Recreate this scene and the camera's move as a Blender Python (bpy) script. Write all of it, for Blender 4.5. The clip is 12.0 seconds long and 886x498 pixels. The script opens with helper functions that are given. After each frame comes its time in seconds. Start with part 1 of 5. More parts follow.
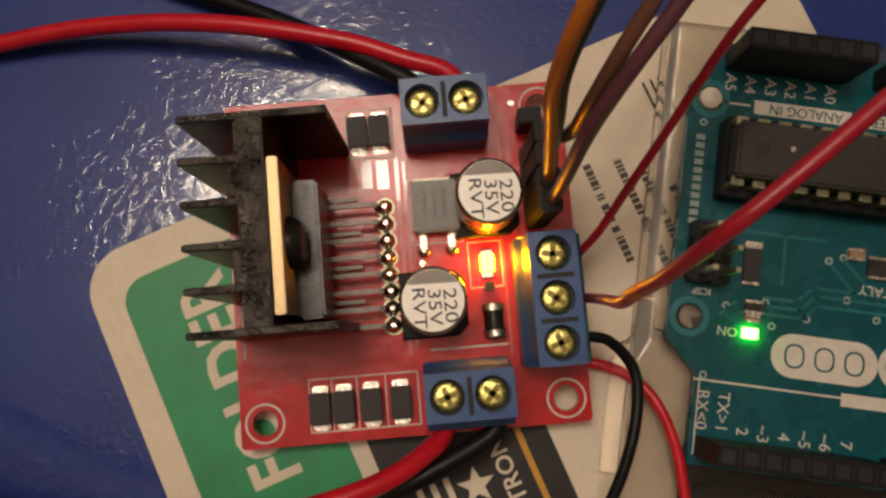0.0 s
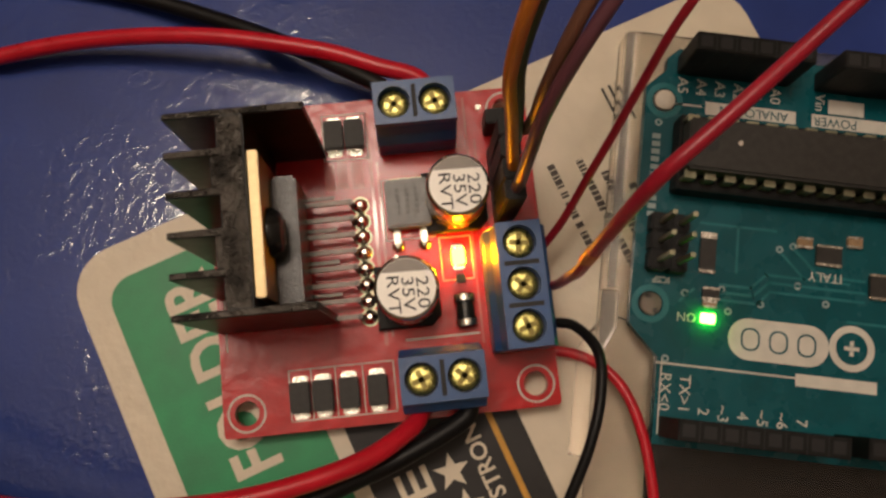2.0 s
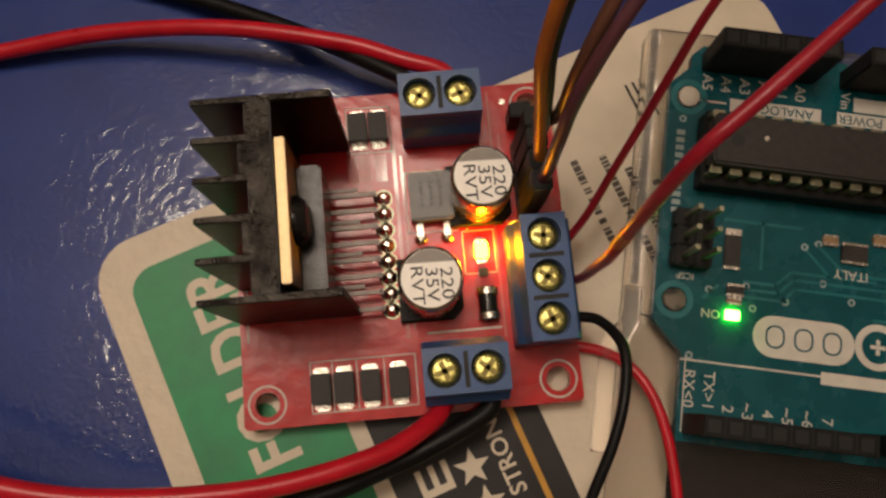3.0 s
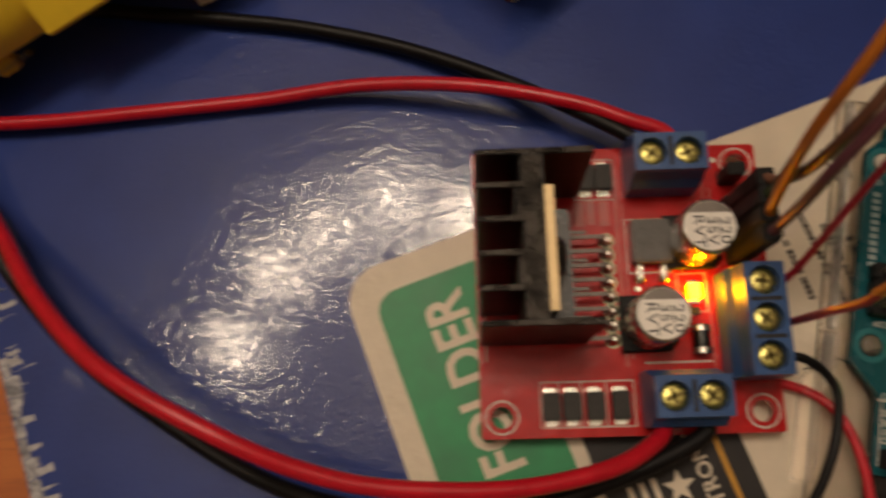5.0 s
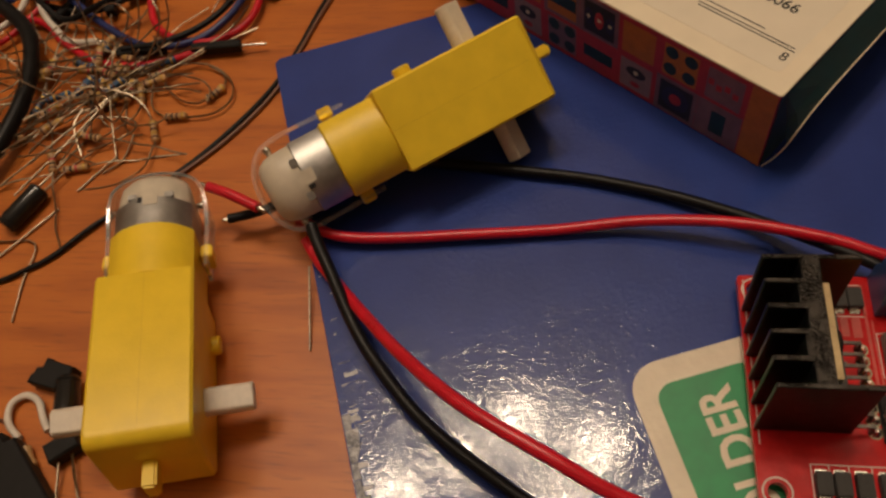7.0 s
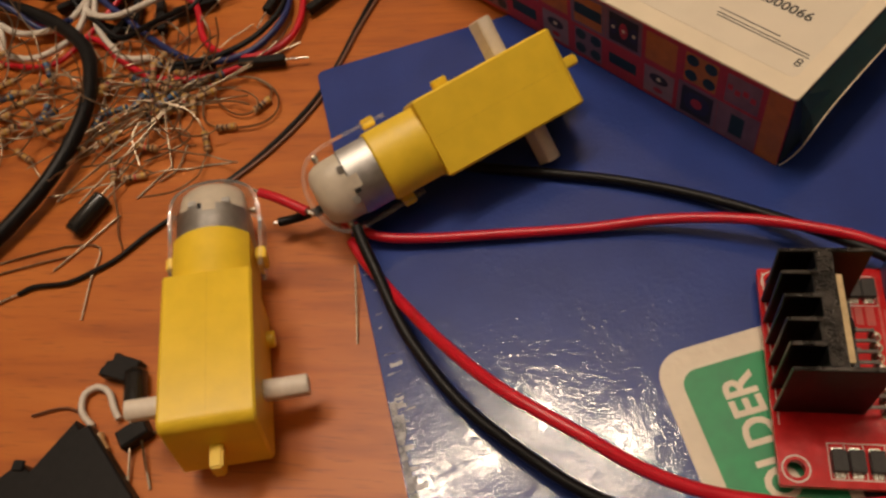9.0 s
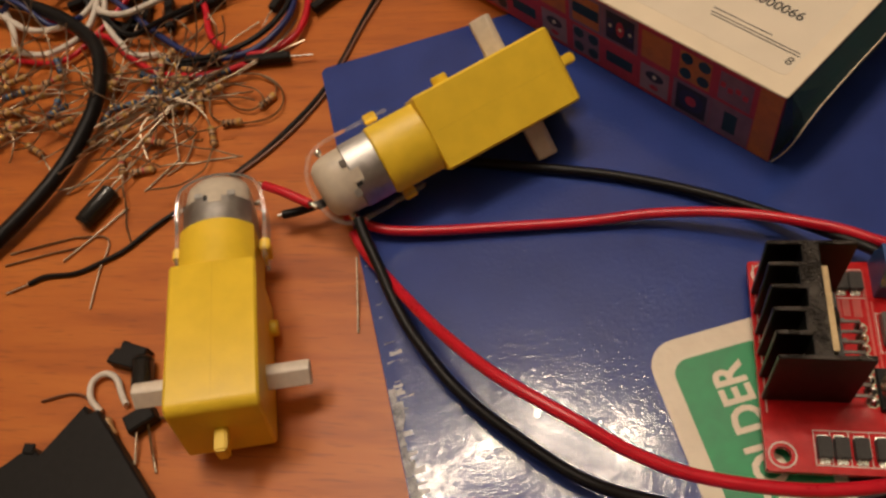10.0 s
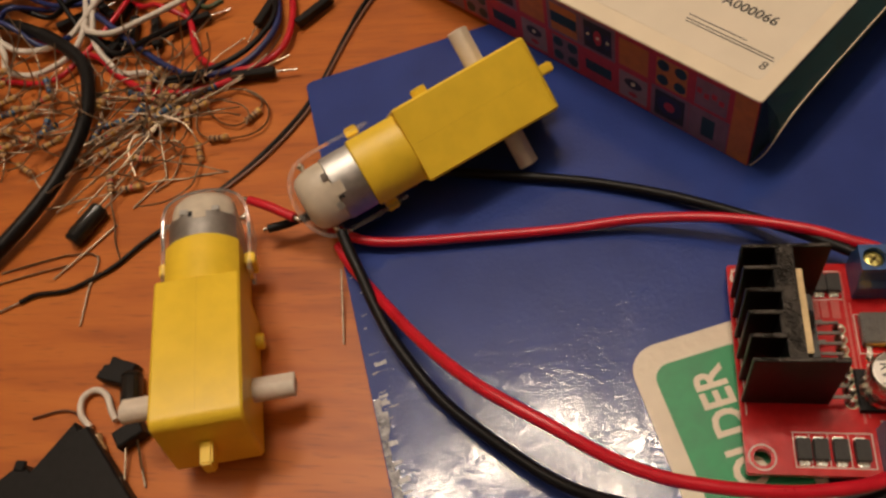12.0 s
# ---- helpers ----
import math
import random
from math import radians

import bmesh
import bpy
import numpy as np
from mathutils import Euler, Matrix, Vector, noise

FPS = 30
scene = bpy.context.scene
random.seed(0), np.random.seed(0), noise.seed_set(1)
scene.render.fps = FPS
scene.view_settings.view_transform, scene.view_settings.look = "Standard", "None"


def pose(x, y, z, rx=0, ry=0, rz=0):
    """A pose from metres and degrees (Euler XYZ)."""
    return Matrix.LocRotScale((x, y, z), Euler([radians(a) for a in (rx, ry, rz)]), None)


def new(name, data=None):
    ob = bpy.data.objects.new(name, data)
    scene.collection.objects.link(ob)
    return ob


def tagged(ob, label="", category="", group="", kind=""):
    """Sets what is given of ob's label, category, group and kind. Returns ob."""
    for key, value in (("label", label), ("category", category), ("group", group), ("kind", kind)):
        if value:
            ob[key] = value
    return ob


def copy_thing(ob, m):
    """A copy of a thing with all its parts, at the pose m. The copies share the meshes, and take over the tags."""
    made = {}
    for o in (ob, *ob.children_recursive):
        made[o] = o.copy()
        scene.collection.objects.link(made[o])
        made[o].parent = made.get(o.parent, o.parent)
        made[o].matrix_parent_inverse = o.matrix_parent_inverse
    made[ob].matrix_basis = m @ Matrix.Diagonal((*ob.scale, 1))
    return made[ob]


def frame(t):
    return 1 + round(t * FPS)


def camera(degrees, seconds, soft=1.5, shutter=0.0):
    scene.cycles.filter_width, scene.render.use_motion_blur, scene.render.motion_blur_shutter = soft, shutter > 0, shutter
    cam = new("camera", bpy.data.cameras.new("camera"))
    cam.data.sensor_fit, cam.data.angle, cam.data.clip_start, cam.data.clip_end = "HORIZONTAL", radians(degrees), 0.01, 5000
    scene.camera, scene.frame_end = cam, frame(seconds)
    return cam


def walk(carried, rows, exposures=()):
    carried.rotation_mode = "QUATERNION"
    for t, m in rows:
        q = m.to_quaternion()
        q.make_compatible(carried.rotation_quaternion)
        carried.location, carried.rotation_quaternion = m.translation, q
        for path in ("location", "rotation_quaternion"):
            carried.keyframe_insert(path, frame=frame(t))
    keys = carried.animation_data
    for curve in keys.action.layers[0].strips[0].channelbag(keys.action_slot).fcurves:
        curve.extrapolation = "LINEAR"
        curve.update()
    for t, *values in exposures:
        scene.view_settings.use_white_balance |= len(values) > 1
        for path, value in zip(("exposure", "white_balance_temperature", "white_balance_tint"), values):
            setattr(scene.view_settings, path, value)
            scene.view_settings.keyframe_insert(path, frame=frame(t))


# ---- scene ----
cam = camera(57.0, 12.0, soft=2.6, shutter=0.5)
PATH = [
    (0, 0.02497, 0.01119, 0.10749, 6.458, -0.280, -4.804),
    (0.5, 0.02625, 0.00912, 0.10947, 7.256, -0.554, -5.397),
    (1, 0.02730, 0.00896, 0.10674, 8.065, -1.427, -6.075),
    (1.5, 0.02611, 0.00722, 0.10751, 8.944, -2.038, -6.077),
    (2, 0.02550, 0.00413, 0.11199, 9.551, -1.387, -5.908),
    (2.5, 0.02355, 0.00120, 0.11119, 10.086, -1.142, -5.401),
    (2.7, 0.02358, 0.00116, 0.11081, 10.346, -1.040, -5.302),
    (4.5, 0.00883, 0.00559, 0.11953, 11.764, -1.445, -3.447),
    (5, -0.00215, -0.00055, 0.12485, 13.479, 1.626, -1.504),
    (5.5, -0.02144, -0.00697, 0.13089, 19.169, 2.808, 1.531),
    (6, -0.02825, -0.01787, 0.14135, 23.580, 5.490, 4.019),
    (6.5, -0.03215, -0.02700, 0.14558, 25.159, 7.963, 6.269),
    (7, -0.03003, -0.03339, 0.14659, 30.473, 7.640, 5.114),
    (9, -0.03073, -0.03996, 0.15703, 30.572, 9.476, 5.374),
    (9.5, -0.02927, -0.04299, 0.15907, 30.416, 10.358, 6.589),
    (10, -0.02852, -0.04364, 0.15986, 30.667, 9.627, 5.855),
    (10.5, -0.02336, -0.04517, 0.16115, 30.692, 10.149, 5.682),
    (11, -0.02193, -0.04525, 0.16216, 30.553, 10.514, 5.473),
    (11.5, -0.02124, -0.04410, 0.16310, 31.043, 10.833, 5.233),
    (12, -0.02302, -0.04328, 0.16072, 30.977, 10.659, 4.985),
]
walk(cam, [(t, pose(x, y, z, rx, ry, rz)) for t, x, y, z, rx, ry, rz in PATH], [(0, 0.3, 6400, 10), (2.5, 0.27, 6350, 10), (4.5, 0.12, 6600, 10), (5.5, 0.05, 6950, 10), (6.0, 0.08, 7150, 10), (7.0, 0.3, 7050, 10), (9.0, 0.58, 6700, 10), (12.0, 0.63, 6550, 10)])

# ---- light ----
world = bpy.data.worlds.new("room_dusk")
scene.world = world
world.use_nodes = True
world.node_tree.nodes["Background"].inputs[0].default_value = (1.0, 0.8, 0.62, 1)
world.node_tree.nodes["Background"].inputs[1].default_value = 0.008


def bulb(x, y, z, watts, radius=0.05):
    data = bpy.data.lights.new("ceiling_bulb", "POINT")
    data.energy, data.color, data.shadow_soft_size = watts, (1.0, 0.82, 0.655), radius
    ob = new("ceiling_bulb", data)
    ob.location = (x, y, z)
    return ob


# one ceiling fixture with bulbs side by side
for x, y, watts in ((-0.46, 0.20, 4.6), (-0.38, 0.35, 4.6), (-0.27, 0.44, 4.6), (-0.14, 0.51, 5.0), (0.02, 0.46, 5.4), (-0.05, 0.34, 5.0)):
    bulb(x, y, 1.5, watts, 0.045)

# ---- materials ----
MM = 0.001


def material(name, color, rough=0.5, metal=0.0, vary=0.12, size=2.0, bump=0.05, bump_size=0.3, coat=0.0, spec=0.5, second=None):
    """size, bump_size: features in millimetres."""
    m = bpy.data.materials.new(name)
    m.use_nodes = True
    t = m.node_tree
    b = t.nodes["Principled BSDF"]
    co = t.nodes.new("ShaderNodeTexCoord")
    n = t.nodes.new("ShaderNodeTexNoise")
    n.inputs["Scale"].default_value, n.inputs["Detail"].default_value = 1000.0 / size, 5
    t.links.new(co.outputs["Object"], n.inputs["Vector"])
    r = t.nodes.new("ShaderNodeValToRGB")
    lo = [c * (1 - vary) for c in color]
    hi = [min(1, c * (1 + vary)) for c in (second or color)]
    r.color_ramp.elements[0].position, r.color_ramp.elements[1].position = 0.3, 0.7
    r.color_ramp.elements[0].color, r.color_ramp.elements[1].color = (*lo, 1), (*hi, 1)
    t.links.new(n.outputs["Fac"], r.inputs["Fac"])
    t.links.new(r.outputs["Color"], b.inputs["Base Color"])
    b.inputs["Roughness"].default_value, b.inputs["Metallic"].default_value = rough, metal
    b.inputs["Specular IOR Level"].default_value = spec
    b.inputs["Coat Weight"].default_value, b.inputs["Coat Roughness"].default_value = coat, 0.08
    if bump:
        f = t.nodes.new("ShaderNodeTexNoise")
        f.inputs["Scale"].default_value, f.inputs["Detail"].default_value = 1000.0 / bump_size, 3
        t.links.new(co.outputs["Object"], f.inputs["Vector"])
        u = t.nodes.new("ShaderNodeBump")
        u.inputs["Strength"].default_value, u.inputs["Distance"].default_value = min(1.0, bump * 4), bump_size * MM * 0.5
        t.links.new(f.outputs["Fac"], u.inputs["Height"])
        t.links.new(u.outputs["Normal"], b.inputs["Normal"])
        q = t.nodes.new("ShaderNodeMapRange")
        q.inputs["To Min"].default_value, q.inputs["To Max"].default_value = max(0.03, rough - 0.08), min(1, rough + 0.1)
        t.links.new(n.outputs["Fac"], q.inputs["Value"])
        t.links.new(q.outputs["Result"], b.inputs["Roughness"])
    return m


def glow(name, color, strength):
    m = bpy.data.materials.new(name)
    m.use_nodes = True
    b = m.node_tree.nodes["Principled BSDF"]
    b.inputs["Base Color"].default_value = (*color, 1)
    b.inputs["Emission Color"].default_value = (*color, 1)
    b.inputs["Emission Strength"].default_value = strength
    return m


def clear(name, color, rough, ior=1.45, through_light=1.0):
    m = bpy.data.materials.new(name)
    m.use_nodes = True
    t = m.node_tree
    b = t.nodes["Principled BSDF"]
    b.inputs["Base Color"].default_value = (*color, 1)
    b.inputs["Transmission Weight"].default_value = through_light
    b.inputs["Roughness"].default_value, b.inputs["IOR"].default_value = rough, ior
    co = t.nodes.new("ShaderNodeTexCoord")
    n = t.nodes.new("ShaderNodeTexNoise")
    n.inputs["Scale"].default_value = 250
    u = t.nodes.new("ShaderNodeBump")
    u.inputs["Strength"].default_value, u.inputs["Distance"].default_value = 0.4, 0.0004
    t.links.new(co.outputs["Object"], n.inputs["Vector"])
    t.links.new(n.outputs["Fac"], u.inputs["Height"])
    t.links.new(u.outputs["Normal"], b.inputs["Normal"])
    return m


def wood_material():
    m = bpy.data.materials.new("honey_wood")
    m.use_nodes = True
    t = m.node_tree
    b = t.nodes["Principled BSDF"]
    co = t.nodes.new("ShaderNodeTexCoord")
    turn = t.nodes.new("ShaderNodeMapping")
    turn.inputs["Rotation"].default_value = (0, 0, radians(-27))
    turn.inputs["Scale"].default_value = (20, 170, 60)
    t.links.new(co.outputs["Object"], turn.inputs["Vector"])
    grain = t.nodes.new("ShaderNodeTexNoise")
    grain.inputs["Scale"].default_value, grain.inputs["Detail"].default_value, grain.inputs["Distortion"].default_value = 1.0, 7, 0.6
    t.links.new(turn.outputs["Vector"], grain.inputs["Vector"])
    r = t.nodes.new("ShaderNodeValToRGB")
    e = r.color_ramp.elements
    e[0].position, e[0].color = 0.28, (0.35, 0.086, 0.010, 1)
    e[1].position, e[1].color = 0.74, (0.55, 0.165, 0.022, 1)
    mid = e.new(0.5)
    mid.color = (0.48, 0.129, 0.015, 1)
    t.links.new(grain.outputs["Fac"], r.inputs["Fac"])
    # short dark pores along the grain
    long = t.nodes.new("ShaderNodeMapping")
    long.inputs["Rotation"].default_value = (0, 0, radians(-27))
    long.inputs["Scale"].default_value = (110, 1500, 200)
    t.links.new(co.outputs["Object"], long.inputs["Vector"])
    pore = t.nodes.new("ShaderNodeTexNoise")
    pore.inputs["Scale"].default_value, pore.inputs["Detail"].default_value = 1.0, 2
    t.links.new(long.outputs["Vector"], pore.inputs["Vector"])
    cut = t.nodes.new("ShaderNodeMapRange")
    cut.inputs["From Min"].default_value, cut.inputs["From Max"].default_value = 0.57, 0.70
    cut.inputs["To Max"].default_value = 0.34
    t.links.new(pore.outputs["Fac"], cut.inputs["Value"])
    mix = t.nodes.new("ShaderNodeMix")
    mix.data_type = "RGBA"
    t.links.new(cut.outputs["Result"], mix.inputs["Factor"])
    t.links.new(r.outputs["Color"], mix.inputs["A"])
    mix.inputs["B"].default_value = (0.11, 0.028, 0.008, 1)
    t.links.new(mix.outputs["Result"], b.inputs["Base Color"])
    u = t.nodes.new("ShaderNodeBump")
    u.inputs["Strength"].default_value, u.inputs["Distance"].default_value = 0.25, 0.0002
    t.links.new(grain.outputs["Fac"], u.inputs["Height"])
    t.links.new(u.outputs["Normal"], b.inputs["Normal"])
    b.inputs["Roughness"].default_value = 0.42
    return m


def folder_material():
    m = bpy.data.materials.new("glossy_blue_plastic")
    m.use_nodes = True
    t = m.node_tree
    b = t.nodes["Principled BSDF"]
    co = t.nodes.new("ShaderNodeTexCoord")
    n = t.nodes.new("ShaderNodeTexNoise")
    n.inputs["Scale"].default_value, n.inputs["Detail"].default_value = 60, 6
    t.links.new(co.outputs["Object"], n.inputs["Vector"])
    r = t.nodes.new("ShaderNodeValToRGB")
    r.color_ramp.elements[0].position, r.color_ramp.elements[0].color = 0.3, (0.017, 0.040, 0.205, 1)
    r.color_ramp.elements[1].position, r.color_ramp.elements[1].color = 0.7, (0.023, 0.052, 0.255, 1)
    t.links.new(n.outputs["Fac"], r.inputs["Fac"])
    t.links.new(r.outputs["Color"], b.inputs["Base Color"])
    b.inputs["Roughness"].default_value = 0.40
    b.inputs["Specular IOR Level"].default_value = 0.12
    b.inputs["Coat Weight"].default_value, b.inputs["Coat Roughness"].default_value = 0.8, 0.06
    # dents and wrinkles in the plastic film
    lay = t.nodes.new("ShaderNodeMapping")
    lay.inputs["Rotation"].default_value, lay.inputs["Scale"].default_value = (0, 0, radians(-38)), (560, 680, 300)
    t.links.new(co.outputs["Object"], lay.inputs["Vector"])
    rough = t.nodes.new("ShaderNodeTexNoise")
    rough.inputs["Scale"].default_value, rough.inputs["Detail"].default_value, rough.inputs["Distortion"].default_value = 1.0, 4, 1.1
    t.links.new(lay.outputs["Vector"], rough.inputs["Vector"])
    w = t.nodes.new("ShaderNodeMapRange")
    w.inputs["From Min"].default_value, w.inputs["From Max"].default_value = 0.40, 0.72
    t.links.new(rough.outputs["Fac"], w.inputs["Value"])
    s = t.nodes.new("ShaderNodeTexNoise")
    s.inputs["Scale"].default_value, s.inputs["Detail"].default_value = 60, 3
    t.links.new(co.outputs["Object"], s.inputs["Vector"])
    add = t.nodes.new("ShaderNodeMath")
    add.operation = "MULTIPLY_ADD"
    add.inputs[1].default_value = 1.4
    where = t.nodes.new("ShaderNodeTexNoise")
    where.inputs["Scale"].default_value, where.inputs["Detail"].default_value = 42, 2
    t.links.new(co.outputs["Object"], where.inputs["Vector"])
    gate = t.nodes.new("ShaderNodeMapRange")
    gate.inputs["From Min"].default_value, gate.inputs["From Max"].default_value = 0.44, 0.64
    gate.inputs["To Min"].default_value, gate.inputs["To Max"].default_value = 0.42, 0.80
    t.links.new(where.outputs["Fac"], gate.inputs["Value"])
    fine = t.nodes.new("ShaderNodeMath")
    fine.operation = "MULTIPLY"
    t.links.new(w.outputs["Result"], fine.inputs[0])
    t.links.new(gate.outputs["Result"], fine.inputs[1])
    t.links.new(s.outputs["Fac"], add.inputs[0])
    t.links.new(fine.outputs["Value"], add.inputs[2])
    u = t.nodes.new("ShaderNodeBump")
    u.inputs["Strength"].default_value, u.inputs["Distance"].default_value = 0.6, 0.000055
    t.links.new(add.outputs["Value"], u.inputs["Height"])
    t.links.new(u.outputs["Normal"], b.inputs["Normal"])
    t.links.new(u.outputs["Normal"], b.inputs["Coat Normal"])
    return m


WOOD = wood_material()
BLUE_FOLDER = folder_material()
PAPER = material("cream_paper", (0.74, 0.65, 0.51), 0.42, vary=0.07, size=7, bump=0.045, bump_size=3.5, spec=0.3)
GREEN_INK = material("green_ink", (0.012, 0.27, 0.095), 0.45, vary=0.16, size=5)
DARK_INK = material("black_ink", (0.026, 0.024, 0.024), 0.5, vary=0.3, size=5, spec=0.3)
YELLOW_INK = material("yellow_ink", (0.6, 0.3, 0.03), 0.5)
RED_BOARD = material("red_solder_mask", (0.50, 0.010, 0.012), 0.22, vary=0.18, size=3, bump=0.025, bump_size=1.6, coat=0.0, spec=0.4)
TEAL_BOARD = material("teal_solder_mask", (0.003, 0.082, 0.102), 0.26, vary=0.14, size=4, bump=0.03, bump_size=1.4, spec=0.35)
TEAL_TRACE = material("teal_trace", (0.010, 0.15, 0.17), 0.32, vary=0.1)
SILK = material("white_silkscreen", (0.66, 0.62, 0.55), 0.55, vary=0.08)
BLACK_METAL = material("black_anodised_aluminium", (0.0045, 0.004, 0.0038), 0.36, 0.0, vary=0.3, size=1.5, bump=0.06, bump_size=0.35, spec=0.2)
CUT_METAL = material("cut_aluminium_edge", (0.010, 0.009, 0.008), 0.26, 1.0, vary=0.5, size=3.0, bump=0.25, bump_size=0.5, second=(0.036, 0.032, 0.028))
BLACK_PLASTIC = material("black_plastic", (0.009, 0.0085, 0.0085), 0.5, vary=0.25, size=1.5, bump=0.05, spec=0.22)
EPOXY = material("dark_grey_epoxy", (0.034, 0.031, 0.028), 0.5, vary=0.2, size=1.0, bump=0.08, bump_size=0.2, spec=0.3)
GREY_EPOXY = material("grey_epoxy_top", (0.075, 0.07, 0.064), 0.36, vary=0.3, size=0.8, bump=0.15, bump_size=0.25)
CHIP_EPOXY = material("glossy_dark_epoxy", (0.026, 0.024, 0.022), 0.24, vary=0.3, size=0.8, bump=0.1, bump_size=0.25)
TIN = material("tinned_metal", (0.62, 0.57, 0.50), 0.25, 1.0, vary=0.2, size=0.6, bump=0.12, bump_size=0.4)
TAB_METAL = material("brassy_metal_tab", (0.36, 0.27, 0.15), 0.38, 1.0, vary=0.15, size=0.8)
BRASS = material("brass_screw", (0.66, 0.60, 0.20), 0.28, 1.0, vary=0.2, size=0.5, bump=0.1)
TERMINAL = material("blue_terminal_plastic", (0.025, 0.085, 0.25), 0.34, vary=0.12, size=2.5, bump=0.05)
# near-black colour that paints the shade inside wells, entries, slots, grooves and sockets
RECESS_SHADE = material("recess_shade", (0.008, 0.008, 0.009), 0.6, vary=0.1)
CAN = material("aluminium_can", (0.70, 0.66, 0.60), 0.24, 1.0, vary=0.06, size=1.5, bump=0.05)
CAN_TOP = material("capacitor_top", (0.86, 0.82, 0.75), 0.42, 0.15, vary=0.05)
INK = material("black_print", (0.014, 0.013, 0.012), 0.6, vary=0.1)
YELLOW = material("yellow_gearbox_plastic", (0.86, 0.59, 0.035), 0.40, vary=0.06, size=5, bump=0.04, bump_size=0.5)
END_WHITE = material("dull_white_end_cap", (0.60, 0.53, 0.42), 0.32, vary=0.1, size=3, bump=0.05)
STEEL = material("steel_motor_can", (0.46, 0.45, 0.43), 0.42, 1.0, vary=0.12, size=2.0, bump=0.05)
WHITE_NYLON = material("white_nylon", (0.70, 0.63, 0.53), 0.45, vary=0.06, size=1.2, bump=0.08)
CLEAR = clear("clear_plastic", (0.96, 0.94, 0.90), 0.08, 1.42, 0.90)
FROST = clear("worn_clear_plastic", (0.93, 0.90, 0.86), 0.12, 1.40, 0.96)
SHADE_TINT = clear("shade_tinted_plastic", (0.12, 0.10, 0.09), 0.16, 1.45, 0.8)
RED_WIRE = material("red_wire_insulation", (0.56, 0.009, 0.024), 0.30, vary=0.1, size=3, bump=0.03)
MAROON_WIRE = material("crimson_wire_insulation", (0.36, 0.010, 0.028), 0.36, vary=0.1, size=3)
BLACK_WIRE = material("black_wire_insulation", (0.007, 0.0065, 0.007), 0.42, vary=0.2, size=3, spec=0.22)
ORANGE_WIRE = material("orange_wire_insulation", (0.55, 0.17, 0.02), 0.4, vary=0.1, size=3)
BROWN_WIRE = material("brown_wire_insulation", (0.17, 0.075, 0.045), 0.4, vary=0.1, size=3)
GREEN_WIRE = material("dark_green_wire_insulation", (0.035, 0.06, 0.02), 0.4, vary=0.1, size=3)
BLUE_WIRE = material("blue_wire_insulation", (0.013, 0.024, 0.12), 0.38, vary=0.1, size=3)
WHITE_WIRE = material("white_wire_insulation", (0.66, 0.60, 0.52), 0.4, vary=0.08, size=3)
LEAD = material("component_lead", (0.36, 0.29, 0.21), 0.36, 1.0, vary=0.35, size=0.6)
TAN = material("tan_resistor_lacquer", (0.46, 0.27, 0.12), 0.4, vary=0.12, size=1)
BLUE_BODY = material("blue_resistor_lacquer", (0.04, 0.10, 0.20), 0.4, vary=0.15, size=1)
BAND_BROWN = material("brown_band", (0.09, 0.03, 0.015), 0.45)
BAND_GOLD = material("gold_band", (0.5, 0.3, 0.06), 0.4, 0.5)
CARD = material("cream_card", (0.78, 0.68, 0.51), 0.6, vary=0.04, size=8, bump=0.03)
TEAL_CARD = material("dark_teal_card", (0.006, 0.035, 0.04), 0.45, vary=0.2, size=6)
PRINT_RED = material("red_print", (0.46, 0.035, 0.05), 0.5, vary=0.15, size=3)
PRINT_PLUM = material("plum_print", (0.22, 0.12, 0.16), 0.5, vary=0.15, size=3)
PRINT_ORANGE = material("orange_print", (0.50, 0.16, 0.03), 0.5, vary=0.15, size=3)
PRINT_LILAC = material("grey_lilac_print", (0.30, 0.20, 0.22), 0.5, vary=0.15, size=3)
PRINT_INDIGO = material("dark_indigo_print", (0.02, 0.022, 0.06), 0.5, vary=0.15, size=3)
PRINT_DARK = material("dark_print", (0.018, 0.02, 0.03), 0.5, vary=0.2, size=3)
CEILING_PAINT = material("white_ceiling_paint", (0.70, 0.68, 0.64), 0.8, vary=0.04, size=80, bump=0.05, bump_size=4)
PLASTER = material("wall_paint", (0.24, 0.19, 0.14), 0.8, vary=0.05, size=80, bump=0.05, bump_size=4)
AMBER_LIGHT = glow("lit_amber_led", (1.0, 0.40, 0.003), 110.0)
GREEN_LIGHT = glow("lit_green_led", (0.10, 1.0, 0.03), 30.0)


# ---- shaping helpers (millimetres) ----
def part(name, bm, mat, parent=None, label="", smooth=None):
    """One mesh object from a bmesh in millimetres."""
    bmesh.ops.recalc_face_normals(bm, faces=bm.faces)
    me = bpy.data.meshes.new(name)
    for v in bm.verts:
        v.co *= MM
    bm.to_mesh(me)
    bm.free()
    me.materials.append(mat)
    if smooth:
        me.shade_smooth()
        me.set_sharp_from_angle(angle=radians(smooth))
    ob = new(name, me)
    if parent:
        ob.parent = parent
    if label:
        ob["label"] = label
    return ob


def promote(holder, main):
    """The main mesh takes its holder's place, name and label, and carries the other pieces."""
    name, label, parent, m = holder.name.split(".")[0], holder.get("label"), holder.parent, holder.matrix_basis.copy()
    for o in list(holder.children):
        if o is not main:
            o.parent = main
    main.parent, main.matrix_basis = parent, m
    bpy.data.objects.remove(holder)
    main.name = name
    if label:
        main["label"] = label
    return main


